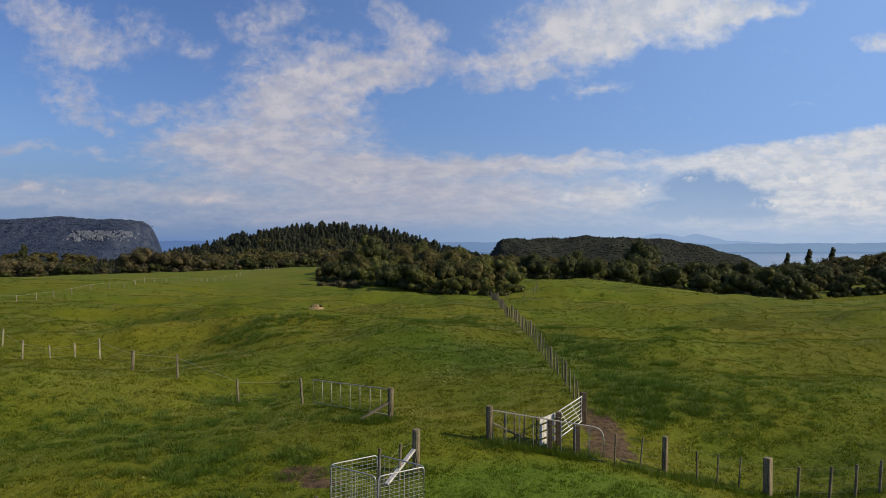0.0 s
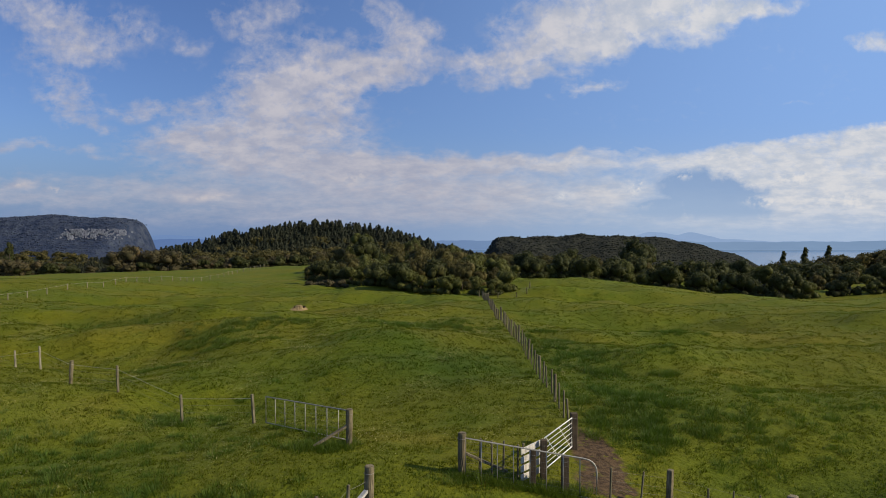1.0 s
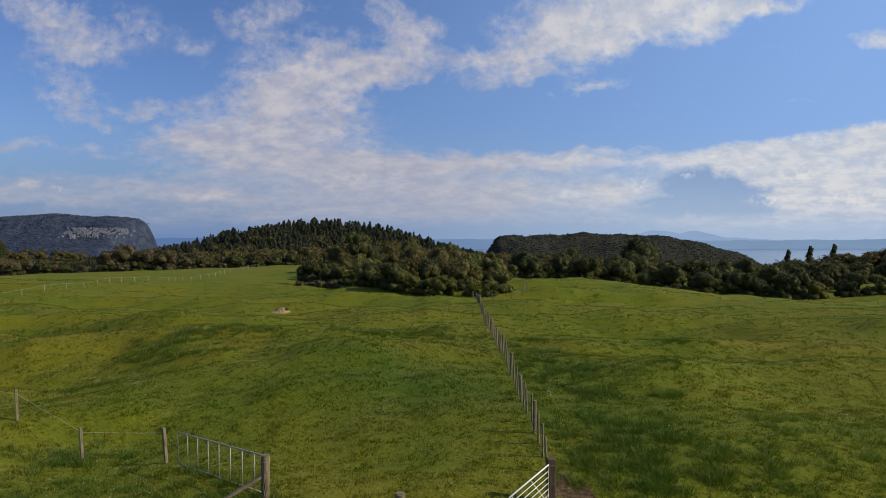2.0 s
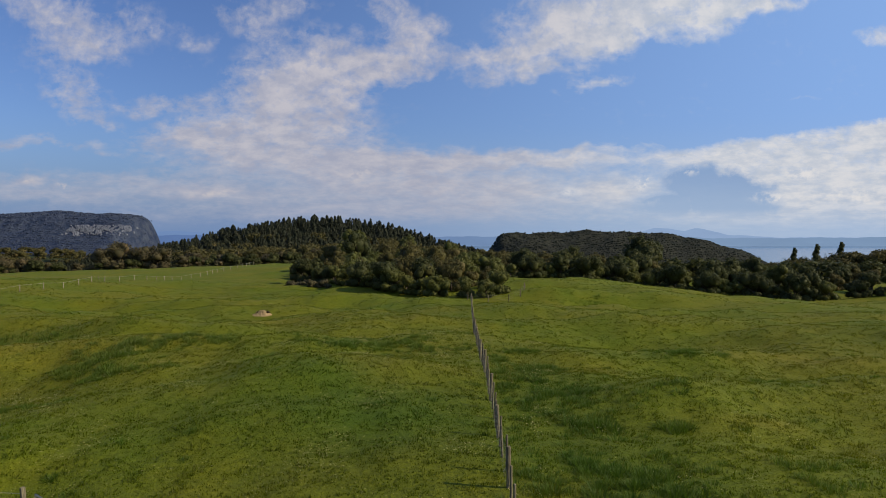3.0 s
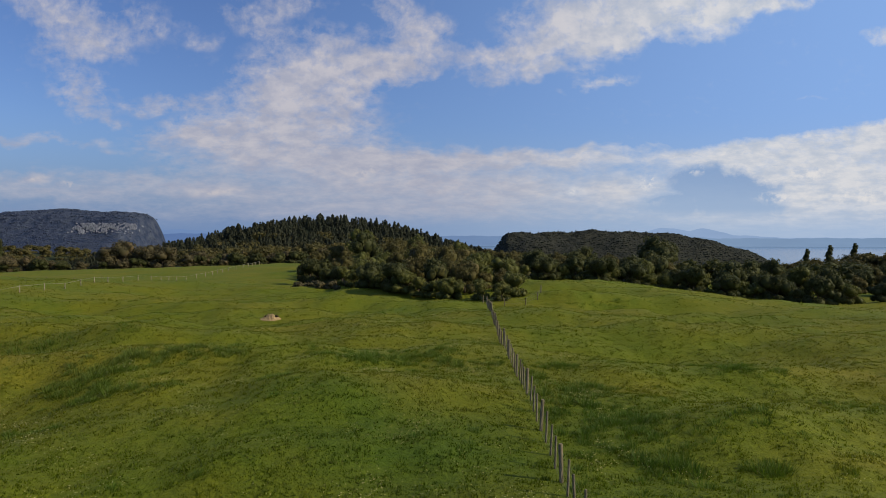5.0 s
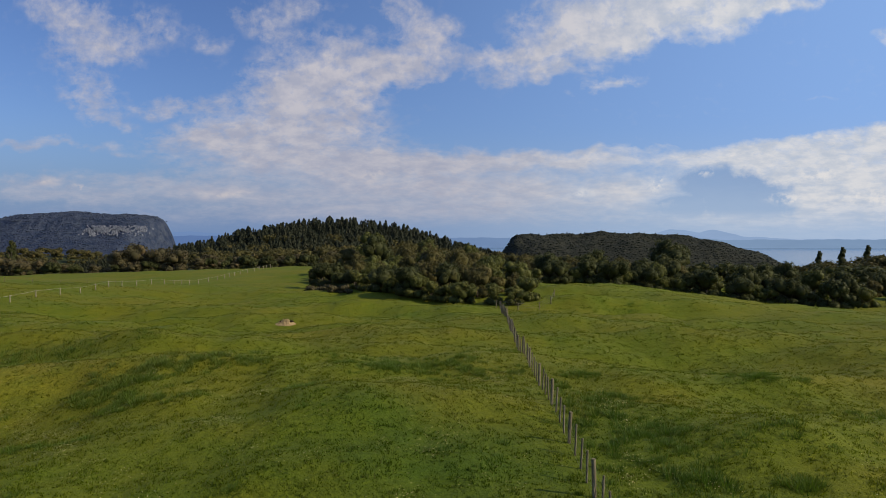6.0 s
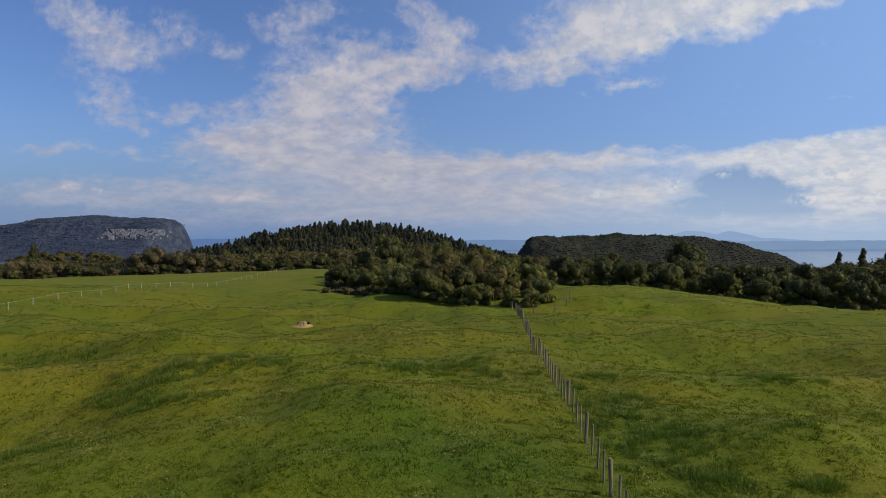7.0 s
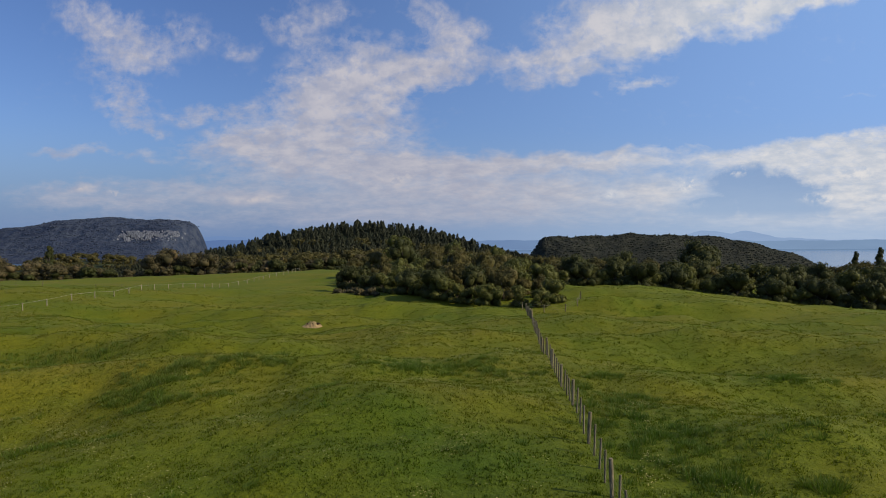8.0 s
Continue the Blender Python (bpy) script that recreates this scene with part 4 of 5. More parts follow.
def woods():
    # conifer hill
    r = np.random.default_rng(21)
    n = 3000
    x = r.uniform(-285, 90, n)
    y = r.uniform(360, 575, n)
    z = ground_z(x, y)
    tall = r.uniform(4.5, 9.0, n) * (1 + 0.12 * np.sin(x / 9.0) * np.sin(y / 13.0))
    at = np.stack([x, y, z - 0.3], -1)
    v, f = scatter([conifer_shape(i) for i in range(8)], at, (tall + 2.0) * r.uniform(0.75, 1.3, n), tall)
    tagged(new("conifer_wood", mesh_of("conifer_wood", v, f, needle)), "dense dark conifer plantation covering a hill", "forest", kind="stuff")
    # mixed broadleaf wood at the foot of the hills and on the ridge to the right
    kinds = []
    for i in range(5):
        me = TREES[("bush_dark", "bush_olive", "row_dark", "row_russet", "bush_dark")[i]][i % 3][0]
        me = [c for c in me.children if c.name.startswith("crown")][0].data
        co = np.zeros(len(me.vertices) * 3)
        me.vertices.foreach_get("co", co)
        tri = np.zeros(len(me.polygons) * 3, dtype=int)
        me.polygons.foreach_get("vertices", tri)
        kinds.append((co.reshape(-1, 3), tri.reshape(-1, 3), me))

    def thin(k, share):
        v0, t0, me0 = kinds[k]
        hearts = 20 * 15
        t1 = np.concatenate([t0[:-hearts][::share], t0[-hearts:][::2]])
        used, back = np.unique(t1, return_inverse=True)
        q = v0[used] / v0[:, 2].max()
        return q * (1.3, 1.3, 1.0), back.reshape(-1, 3)

    low = [thin(k, 11) for k in range(5)]
    for name, label, mat, spots in (
            ("ridge_wood", "olive and dark green native bush on the ridge", LEAF["olive"], [(r.uniform(158, 335), r.uniform(290, 385)) for _ in range(270)]),
            ("valley_wood", "dark bush in the valley behind the pasture", LEAF["dark"], [(r.uniform(-40, 60), r.uniform(222, 300)) for _ in range(150)] + [(r.uniform(48, 175), r.uniform(176, 300)) for _ in range(260)]),
            ("foot_wood", "mixed olive wood at the foot of the conifer hill", LEAF["olive"], [(r.uniform(-160, 10), r.uniform(296, 372)) for _ in range(190)] + [(r.uniform(-250, 40), r.uniform(360, 440)) for _ in range(180)])):
        if name == "foot_wood":
            spots = [q for q in spots if q[0] > -0.375 * q[1]] + [(r.uniform(-450, -250), r.uniform(500, 600)) for _ in range(110)]
        xs, ys = np.array([s[0] for s in spots]), np.array([s[1] for s in spots])
        h = r.uniform(4.5, 6.8, len(spots)) if name == "valley_wood" else r.uniform(6.0, 9.0, len(spots))
        v, f = scatter(low, np.stack([xs, ys, ground_z(xs, ys) - 0.4], -1), h, h)
        tagged(new(name, mesh_of(name, v, f, mat)), label, "forest", kind="stuff")


woods()

# ---------------------------------------------------------------- fences and gates


def fence_post(parent, x, y, tall, wide, mat, lean=(0, 0), name="post", round_=False, label=""):
    s = Shape()
    deep = 0.25
    if round_:
        s.tube([(0, 0, -deep), (0, 0, tall * 0.5), (0.004, 0, tall - 0.015), (0.004, 0, tall)], [wide * 0.52, wide * 0.5, wide * 0.49, wide * 0.44], 10)
    else:
        s.block(pose(0, 0, -deep), wide, wide * 0.9, tall + deep, min(0.014, wide * 0.2))
    return part(name, s, mat, parent, label, at=pose(x, y, gz(x, y), lean[0], lean[1], 40 + (x * 57 + y * 31) % 20))


def wires(parent, points, heights, radius, mat, name="wire", sag=0.012):
    for h in heights:
        s = Shape()
        pts = []
        for i, (x, y) in enumerate(points):
            pts.append((x, y, gz(x, y) + h))
            if i + 1 < len(points):
                nx, ny = points[i + 1]
                pts.append(((x + nx) / 2, (y + ny) / 2, (gz(x, y) + gz(nx, ny)) / 2 + h - sag))
        s.tube(pts, radius, 4)
        part(name, s, mat, parent)


def main_fence():
    f = thing("post_and_batten_fence", "weathered grey post and batten wire fence across pasture", "fence")
    r = random.Random(2)
    pts = []
    line = [(3.0, 28.8), (3.18, 33.0), (3.25, 37.0), (3.32, 42.0), (3.36, 47.0), (3.42, 54.0), (3.58, 62.0), (3.75, 68.0), (3.95, 74.0), (4.2, 82.0), (4.7, 95.0), (5.2, 111.0)]
    y = 29.3
    i = 1
    while y < 110:
        x = float(np.interp(y, [p[1] for p in line], [p[0] for p in line])) + r.uniform(-.03, .03)
        if i % 4 == 0:
            fence_post(f, x, y, 1.1, 0.125, post_wood, (r.uniform(-2, 2), r.uniform(-2, 2)), round_=True)
            pts.append((x - 0.07, y))
        else:
            fence_post(f, x, y, r.uniform(0.96, 1.06), 0.062, batten_wood, (r.uniform(-3, 3), r.uniform(-3, 3)), "batten")
        y += 1.15
        i += 1
    wires(f, pts, (0.15, 0.30, 0.45, 0.60, 0.76, 0.92, 1.02), 0.0016, wire_mat)


def left_fence():
    f = thing("electric_fence", "single-wire electric fence on weathered posts in grass", "fence")
    spots = [(-8.35, 30.75, .10), (-11.25, 31.4, .09), (-14.85, 33.85, .09), (-17.9, 35.8, .17), (-21.3, 39.3, .085), (-23.6, 41.0, .085), (-25.9, 42.5, .085), (-28.3, 43.6, .085), (-31.3, 46.3, .085), (-34.6, 48.4, .085), (-38.0, 50.5, .085)]
    r = random.Random(4)
    for x, y, w in spots:
        fence_post(f, x, y, 1.1 if w > 0.088 else 1.16, w, pale_post if w < 0.088 else (post_wood if w > 0.12 else batten_wood), (r.uniform(-3, 3), r.uniform(-4, 4)), round_=w > 0.12)
    wires(f, [(x, y) for x, y, w in spots], (0.93,), 0.005, tape_mat)
    wires(f, [(x, y) for x, y, w in spots], (0.68, 0.4), 0.0025, wire_mat)


def far_fences():
    f = thing("tape_fence", "white tape fence on pale posts crossing the far pasture", "fence")
    pts = [(-60.0 + 0.5 * math.sin(k), 82 + 5.0 * k) for k in range(31)]
    for x, y in pts:
        fence_post(f, x, y, 1.0, 0.11, pale_post, (0, 0))
    wires(f, pts, (0.9,), 0.008, tape_mat, "tape")
    g = thing("far_fence", "low wire fence with pale posts near the hedgerow", "fence")
    pts = [(-150 + 6.5 * k, 176 + 0.6 * k) for k in range(11)]
    for x, y in pts:
        fence_post(g, x, y, 1.0, 0.10, batten_wood)
    wires(g, pts, (0.95, 0.5), 0.008, wire_mat)
    b = thing("bush_fence", "old wire fence along the edge of the bush", "fence")
    pts = [(-27 + 2.0 * k, 149.0 - 1.5 * k if k < 11 else 132.5 - 1.55 * (k - 11)) for k in range(16)] + [(4.4, 123.5), (4.7, 112.0), (7.5, 110.5), (10.5, 112.0), (12.5, 115), (13.5, 119), (14.2, 124)]
    pts = [(x, y - 2.2) for x, y in pts if not 4 < x < 4.6]
    for x, y in pts:
        fence_post(b, x, y, 1.1, 0.11, batten_wood, ((x * 7) % 5 - 2.5, (y * 5) % 6 - 3))
    wires(b, pts, (1.0, 0.7, 0.4), 0.006, wire_mat)


def yard_fence():
    """The fence that runs off to the right of the yard gate."""
    f = thing("yard_fence", "grey split post and leaning stick wire fence beside mud", "fence")
    sticks = [(3.05, 23.62, 0), (3.85, 23.62, 9), (5.6, 23.45, -6), (6.2, 23.4, 3), (6.85, 23.35, 10), (8.6, 23.15, 1), (9.55, 23.1, 5), (10.35, 23.1, 2), (11.1, 23.1, 4)]
    for x, y, lean in sticks:
        fence_post(f, x, y, 1.0, 0.05 if x < 8 else 0.085, batten_wood, (2, lean), "stick")
    fence_post(f, 4.72, 23.9, 1.12, 0.16, post_wood, (1, 1))
    fence_post(f, 7.72, 23.25, 1.18, 0.24, post_wood, (-1, 2))
    k = 0
    for x in np.arange(12.3, 24, 1.15):
        fence_post(f, float(x), 23.1 + 0.02 * k, 1.05, 0.15 if k % 4 == 3 else 0.07, post_wood, (0, (k * 37) % 7 - 3))
        k += 1
    pts = [(3.05, 23.62), (4.72, 23.86), (7.72, 23.2), (9.6, 23.08), (12.0, 23.08), (17, 23.1), (23.6, 23.3)]
    wires(f, pts, (0.2, 0.42, 0.64, 0.9), 0.0018, wire_mat)


def strainer(x, y, tall, wide, label, mat=post_wood, brace=None, brace_mat=post_wood, round_=True):
    s = thing("strainer_post", label, "fence post", pose(x, y, gz(x, y)))
    sh = Shape()
    if round_:
        sh.tube([(0, 0, -0.4), (0.0, 0, tall * 0.5), (0.01, 0, tall - 0.02), (0.01, 0, tall)], [wide * 0.54, wide * 0.5, wide * 0.48, wide * 0.42], 14)
    else:
        sh.block(pose(0, 0, -0.4), wide, wide * 0.9, tall + 0.4, 0.015)
    part("post", sh, mat, s)
    ring = Shape()
    ring.tube([(wide * 0.52 * math.cos(a), wide * 0.52 * math.sin(a), tall * 0.86) for a in np.linspace(0, 6.283, 13)], 0.006, 4)
    part("wire_tie", ring, wire_mat, s)
    if brace:
        bx, by, z0 = brace
        b = Shape()
        foot = Vector((bx - x, by - y, gz(bx, by) - gz(x, y) + 0.05))
        head = Vector((0, 0, z0))
        way = foot - head
        m = Matrix.Translation(head) @ way.to_track_quat("Z", "Y").to_matrix().to_4x4()
        b.block(m, 0.13, 0.07, way.length, 0.01)
        part("brace", b, brace_mat, s)
    return s


def bow(points, corner, rounded):
    """A closed-ended rail through points whose listed corners are rounded."""
    out = []
    pts = [Vector(p) for p in points]
    for i, p in enumerate(pts):
        if i in rounded and 0 < i < len(pts) - 1:
            a, b = (pts[i - 1] - p).normalized(), (pts[i + 1] - p).normalized()
            for k in range(6):
                u = k / 5
                out.append(p + a * corner * (1 - u) ** 2 + b * corner * u ** 2)
        else:
            out.append(p)
    return out


def tube_gate(a, b, low, high, bars, mat, label, corner=0.3, name="farm_gate", round_end=1, upright=True, mesh=0, rail_wires=0, thick=0.022, brace=False):
    """A pipe gate from a to b (x, y), its rails low and high above the ground at each end."""
    base = pose(a[0], a[1], 0)
    g = thing(name, label, "gate", base)
    d = Vector((b[0] - a[0], b[1] - a[1], 0))
    za, zb = gz(*a), gz(*b)
    p = lambda u, h: d * u + Vector((0, 0, za + (zb - za) * u + h))
    ring = [p(0, low), p(0, high), p(1, high), p(1, low), p(0, low)]
    rounded = {2} if round_end == 1 else ({1, 2} if round_end == 2 else set())
    part("frame", Shape().tube(bow(ring, corner, rounded), thick, 8), mat, g, smooth=True)
    if upright:
        for i in range(bars):
            u = (i + 1) / (bars + 1)
            part("bar", Shape().tube([p(u, low), p(u, high - (0.04 if u > 0.95 else 0))], thick * 0.62, 6), mat, g, smooth=True)
    else:
        for i in range(bars):
            h = low + (high - low) * (i + 1) / (bars + 1)
            part("rail", Shape().tube([p(0, h), p(1, h)], thick * 0.5, 6), mat, g, smooth=True)
    if brace:
        part("brace", Shape().tube([p(0.04, low), p(0.5, high)], thick * 0.55, 6), mat, g)
        part("brace", Shape().tube([p(0.96, high), p(0.5, low)], thick * 0.55, 6), mat, g)
    for i in range(rail_wires):
        h = low + (high - low) * (i + 1) / (rail_wires + 1)
        part("wire", Shape().tube([p(0, h), p(1, h)], 0.002, 4), wire_mat, g)
    if mesh:
        net = Shape()
        n = int(d.length / mesh)
        for i in range(1, n):
            net.tube([p(i / n, low), p(i / n, high)], 0.0035, 4, False)
        m = int((high - low) / (mesh * 0.7))
        for i in range(1, m):
            h = low + (high - low) * i / m
            net.tube([p(0, h), p(1, h)], 0.0035, 4, False)
        part("mesh", net, galvanised, g)
    return g


def yard():
    strainer(-4.3, 26.85, 1.15, 0.22, "round grey strainer post with timber brace in pasture", brace=(-5.35, 26.5, 0.66))
    tube_gate((-7.75, 30.15), (-4.28, 26.98), 0.12, 1.06, 7, rusty_pipe, "open pipe farm gate with upright bars in grass", 0.3, rail_wires=5)
    strainer(-0.85, 24.62, 1.16, 0.24, "thick weathered strainer post beside the yard gate", brace=(0.45, 24.95, 0.62), brace_mat=batten_wood)
    tube_gate((-0.76, 24.42), (2.72, 23.72), 0.04, 1.08, 7, rusty_pipe, "closed pipe yard gate with rounded end and upright bars", 0.34, rail_wires=6)
    strainer(2.85, 27.45, 1.16, 0.22, "square brown timber gate post beside mud", brown_wood, round_=False)
    tube_gate((2.76, 27.3), (1.56, 25.22), 0.12, 1.04, 5, pale_pipe, "pale seven-bar metal farm gate standing open", 0.06, round_end=0, upright=False, brace=True, thick=0.02)
    strainer(1.47, 24.82, 1.12, 0.18, "brown timber post by the white rails", brown_wood, round_=False)
    strainer(1.09, 24.22, 1.0, 0.15, "brown timber post carrying white rails", brown_wood, round_=False)
    strainer(1.95, 24.15, 0.95, 0.20, "dark old timber post behind the yard gate", brown_wood, round_=False)
    # white rails between the two brown posts
    rails = thing("rail_panel", "flaking white painted timber rail panel", "fence")
    a, b = Vector((0.76, 24.26, 0)), Vector((1.50, 25.12, 0))
    way = (b - a)
    turn = math.degrees(math.atan2(way.y, way.x))
    for i in range(4):
        m = (a + b) / 2
        part("board", Shape().block(pose(0, 0, 0), way.length, 0.03, 0.17, 0.006), white_wood, rails,
             at=pose(m.x, m.y, gz(m.x, m.y) + 0.10 + i * 0.25, 0, 1.5 - i, turn))
    # sticks and wires of the short fence behind the yard gate
    f = thing("stick_fence", "short wire fence of split sticks behind the gate", "fence")
    spots = [(-0.35, 24.75, 3), (0.0, 24.7, -1), (0.32, 24.75, 2), (0.72, 24.6, 0), (0.88, 24.75, 1)]
    for x, y, lean in spots:
        fence_post(f, x, y, 0.98, 0.055, batten_wood, (0, lean), "stick")
    wires(f, [(-0.8, 24.6)] + [(x, y) for x, y, _ in spots], (0.3, 0.6, 0.88), 0.002, wire_mat)
    # post with a white brace and two sticks near the trailer
    strainer(-3.17, 22.0, 1.25, 0.24, "thick grey gate post with flaking white brace", brace=(-3.95, 21.0, 0.72), brace_mat=white_wood)
    g = thing("stick_fence", "two weathered sticks of a broken fence", "fence")
    for x, y, h in ((-3.62, 21.4, 1.05), (-4.05, 19.6, 1.5), (-5.35, 17.95, 0.9)):
        fence_post(g, x, y, h, 0.075, batten_wood, (1, 2), "stick")
    wires(g, [(-3.17, 22.0), (-3.62, 21.4), (-4.05, 19.6)], (0.5, 0.9), 0.004, wire_mat)


def trailer():
    """A small trailer with a crate of four mesh panels."""
    corners = [(-5.0, 17.9), (-3.93, 18.6), (-2.78, 17.78), (-3.82, 17.12)]
    cx, cy = sum(c[0] for c in corners) / 4, sum(c[1] for c in corners) / 4
    g0 = gz(cx, cy)
    deck_z, top = 1.62, 2.66
    t = thing("stock_trailer", "small trailer with a galvanised mesh stock crate", "trailer")
    d = Shape()
    n = len(corners)
    for z in (deck_z - 0.08, deck_z):
        d.v += [Vector((x, y, z)) for x, y in corners]
    d.f += [(0, 1, 2, 3), (7, 6, 5, 4)] + [(i, i + 4, (i + 1) % 4 + 4, (i + 1) % 4) for i in range(4)]
    part("deck", d, deck_mat, t)
    for i in range(n):
        (ax, ay), (bx, by) = corners[i], corners[(i + 1) % n]
        k = 0.03
        ax, bx, ay, by = ax + (bx - ax) * k, bx - (bx - ax) * k, ay + (by - ay) * k, by - (by - ay) * k
        ring = [(ax, ay, deck_z), (ax, ay, top), (bx, by, top), (bx, by, deck_z), (ax, ay, deck_z)]
        p = part("panel", Shape().tube(bow(ring, 0.10, {1, 2}), 0.017, 8), galvanised, t, smooth=True)
        net = Shape()
        for j in range(1, 9):
            u = j / 9
            net.tube([(ax + (bx - ax) * u, ay + (by - ay) * u, deck_z), (ax + (bx - ax) * u, ay + (by - ay) * u, top)], 0.009 if j == 4 else 0.003, 4, False)
        for j in range(1, 12):
            z = deck_z + (top - deck_z) * j / 12
            net.tube([(ax, ay, z), (bx, by, z)], 0.0028, 4, False)
        part("mesh", net, galvanised, p)
    for sx, sy in ((-4.5, 17.35), (-3.3, 18.35)):
        wl = Shape()
        ax = Vector((1.07, 0.7, 0)).normalized()
        across = Vector((-ax.y, ax.x, 0))
        c = Vector((sx, sy, gz(sx, sy) + 0.26))
        wl.tube([c - across * 0.08, c - across * 0.06, c + across * 0.06, c + across * 0.08], [0.22, 0.26, 0.26, 0.22], 18)
        part("wheel", wl, rubber, t, "black rubber tyre", smooth=False)
    part("axle", Shape().tube([(-4.5, 17.35, gz(-4.5, 17.35) + 0.26), (-3.3, 18.35, gz(-3.3, 18.35) + 0.26)], 0.03, 8), rusty_pipe, t)
    part("chassis", Shape().tube([(-3.9, 17.85, g0 + 0.2), (-3.9, 17.85, deck_z - 0.05)], 0.06, 8), rusty_pipe, t)


def old_tyre():
    t = Shape()
    x, y = 9.35, 21.15
    r0, r1 = 0.34, 0.15
    prof = [(-0.10, 0.0), (-0.13, 0.10), (-0.08, 0.19), (0.0, 0.21), (0.10, 0.19), (0.13, 0.10), (0.10, 0.0)]
    n = 28
    for i in range(n):
        a = 6.2832 * i / n
        for d, z in prof:
            k = 1.0 + (0.02 if i % 2 and d > 0.05 else 0.0)
            t.v.append(Vector(((r0 + d) * k * math.cos(a), (r0 + d) * k * math.sin(a), z)))
    m = len(prof)
    for i in range(n):
        for k in range(m - 1):
            a, b = i * m + k, ((i + 1) % n) * m + k
            t.f.append((a, b, b + 1, a + 1))
    ob = new("old_tyre", mesh_of("old_tyre", t.v, t.f, rubber, True))
    ob.matrix_basis = pose(x, y, gz(x, y) + 0.02)
    tagged(ob, "old black rubber tyre lying in grass by the fence", "tyre")


def clay_bank():
    r = np.random.default_rng(3)
    xs, ys = np.linspace(-1.7, 1.7, 30), np.linspace(-1.0, 1.0, 14)
    gx, gy = np.meshgrid(xs * 0.75, ys * 0.7)
    edge = np.clip(1 - (gx / 1.28) ** 2 - (gy / 0.7) ** 2, 0, 1)
    z = ground_z(gx - 19.4, gy + 91.4) - 0.08 + edge * (0.16 + 0.42 * step(-0.2, 0.3, gy)) + r.normal(0, 0.10, gx.shape) * edge
    v = np.stack([gx - 19.4, gy + 91.4, z], -1).reshape(-1, 3)
    i = (np.arange(13)[:, None] * 30 + np.arange(29)[None, :]).ravel()
    ob = new("clay_bank", mesh_of("clay_bank", v, np.stack([i, i + 1, i + 31, i + 30], -1), clay))
    # no real holes: solid blobs carry the burrows' shade as dark colour
    for k, (hx, size) in enumerate(((-0.55, 0.42), (0.02, 0.36), (0.62, 0.55))):
        bv, bf = blob(40 + k, 0.6)
        at = np.array([-19.4 + hx, 91.62, gz(-19.4 + hx, 91.62) + 0.24])
        part("burrow", mesh_of("burrow", bv * (size * 1.3, 0.4, size * 1.1) + at, bf, burrow_mat), burrow_mat, ob, "solid dark blob, painted shade of a burrow opening")
    tagged(ob, "small bare tan clay bank in the pasture", "clay bank")


main_fence()
left_fence()
far_fences()
yard_fence()
yard()
trailer()
old_tyre()
clay_bank()

# ---------------------------------------------------------------- grass
# rank, darker grass: x, y, half width, half depth, weight
RANK = [(0.9, 54.2, 2.4, 1.8, 1.0), (-3.6, 54.0, 3.0, 2.2, 1.0), (-1.2, 56.0, 2.6, 1.4, .9), (-12.6, 53.3, 3.0, 0.9, 1.0), (-16.4, 50.0, 2.4, 2.6, 1.2), (-14.8, 52.4, 2.2, 1.2, 1.0),
        (-14.2, 46.6, 2.0, 1.4, .8), (-16.0, 41.8, 2.2, 0.8, 1.0), (-27.5, 62.6, 7.0, 3.0, 1.0), (-25.0, 55.5, 4.0, 1.6, .8), (-7.2, 46.8, 1.8, 1.0, .6), (-13.4, 61.0, 3.4, 1.0, .7),
        (5.9, 54.8, 1.6, 1.2, 1.0), (6.6, 50.3, 1.4, 1.0, 1.0), (5.2, 45.2, 1.4, 1.4, .9), (6.4, 42.8, 1.6, 2.0, 1.0), (6.9, 39.0, 1.4, 1.6, 1.0), (9.7, 38.3, 0.9, 0.6, 1.4), (10.8, 42.0, 1.2, 0.7, .8),
        (5.9, 32.5, 2.2, 3.0, 1.3), (5.2, 29.3, 1.7, 1.6, 1.6), (4.3, 47.0, 0.7, 9.0, .8), (11.9, 34.2, 1.0, .7, .9), (16.4, 55.0, 2.4, 1.6, .8), (18.2, 49.3, 1.8, 0.9, .7), (15.0, 47.0, 1.6, .8, .6),
        (-11.4, 31.6, 2.2, 1.2, .9), (-11.6, 23.8, 1.9, 0.9, 1.0), (-12.0, 25.0, 2.0, 1.0, .6), (-5.2, 26.6, 1.3, .6, 1.2), (0.8, 24.2, 2.3, .45, 1.6), (7.0, 23.4, 5.0, .4, 1.0),
        (8.5, 28.0, 2.5, 1.5, .4), (12, 26.0, 2.5, 1.5, .3), (-6.5, 22.8, 2.6, 1.0, .6), (-15, 27.0, 2.0, 1.2, .6), (2.2, 62.0, 3.0, 1.2, .7), (20, 110.6, 7, 1.6, .9), (26, 113, 5, 1.4, .7),
        (-40, 108, 9, 1.2, .6), (-52, 96, 7, 1.4, .6), (-30, 84, 5, 1.2, .5), (-9, 101, 4, 1.4, .6), (30, 74, 4, 1.4, .6), (23, 86, 4, 1.2, .5), (36, 66, 4, 1.2, .5),
        (6.8, 40.5, 2.4, 4.5, .75), (5.6, 47.5, 1.6, 4.0, .6), (-9.0, 22.5, 5.0, 2.4, .62), (-13.5, 27.5, 5.0, 2.6, .5), (-8.5, 27.5, 3.0, 2.0, .5), (8.0, 29.5, 4.0, 3.0, .75), (12.5, 31.0, 4.0, 2.0, .5), (-19.0, 26.0, 4.0, 3.0, .5)]


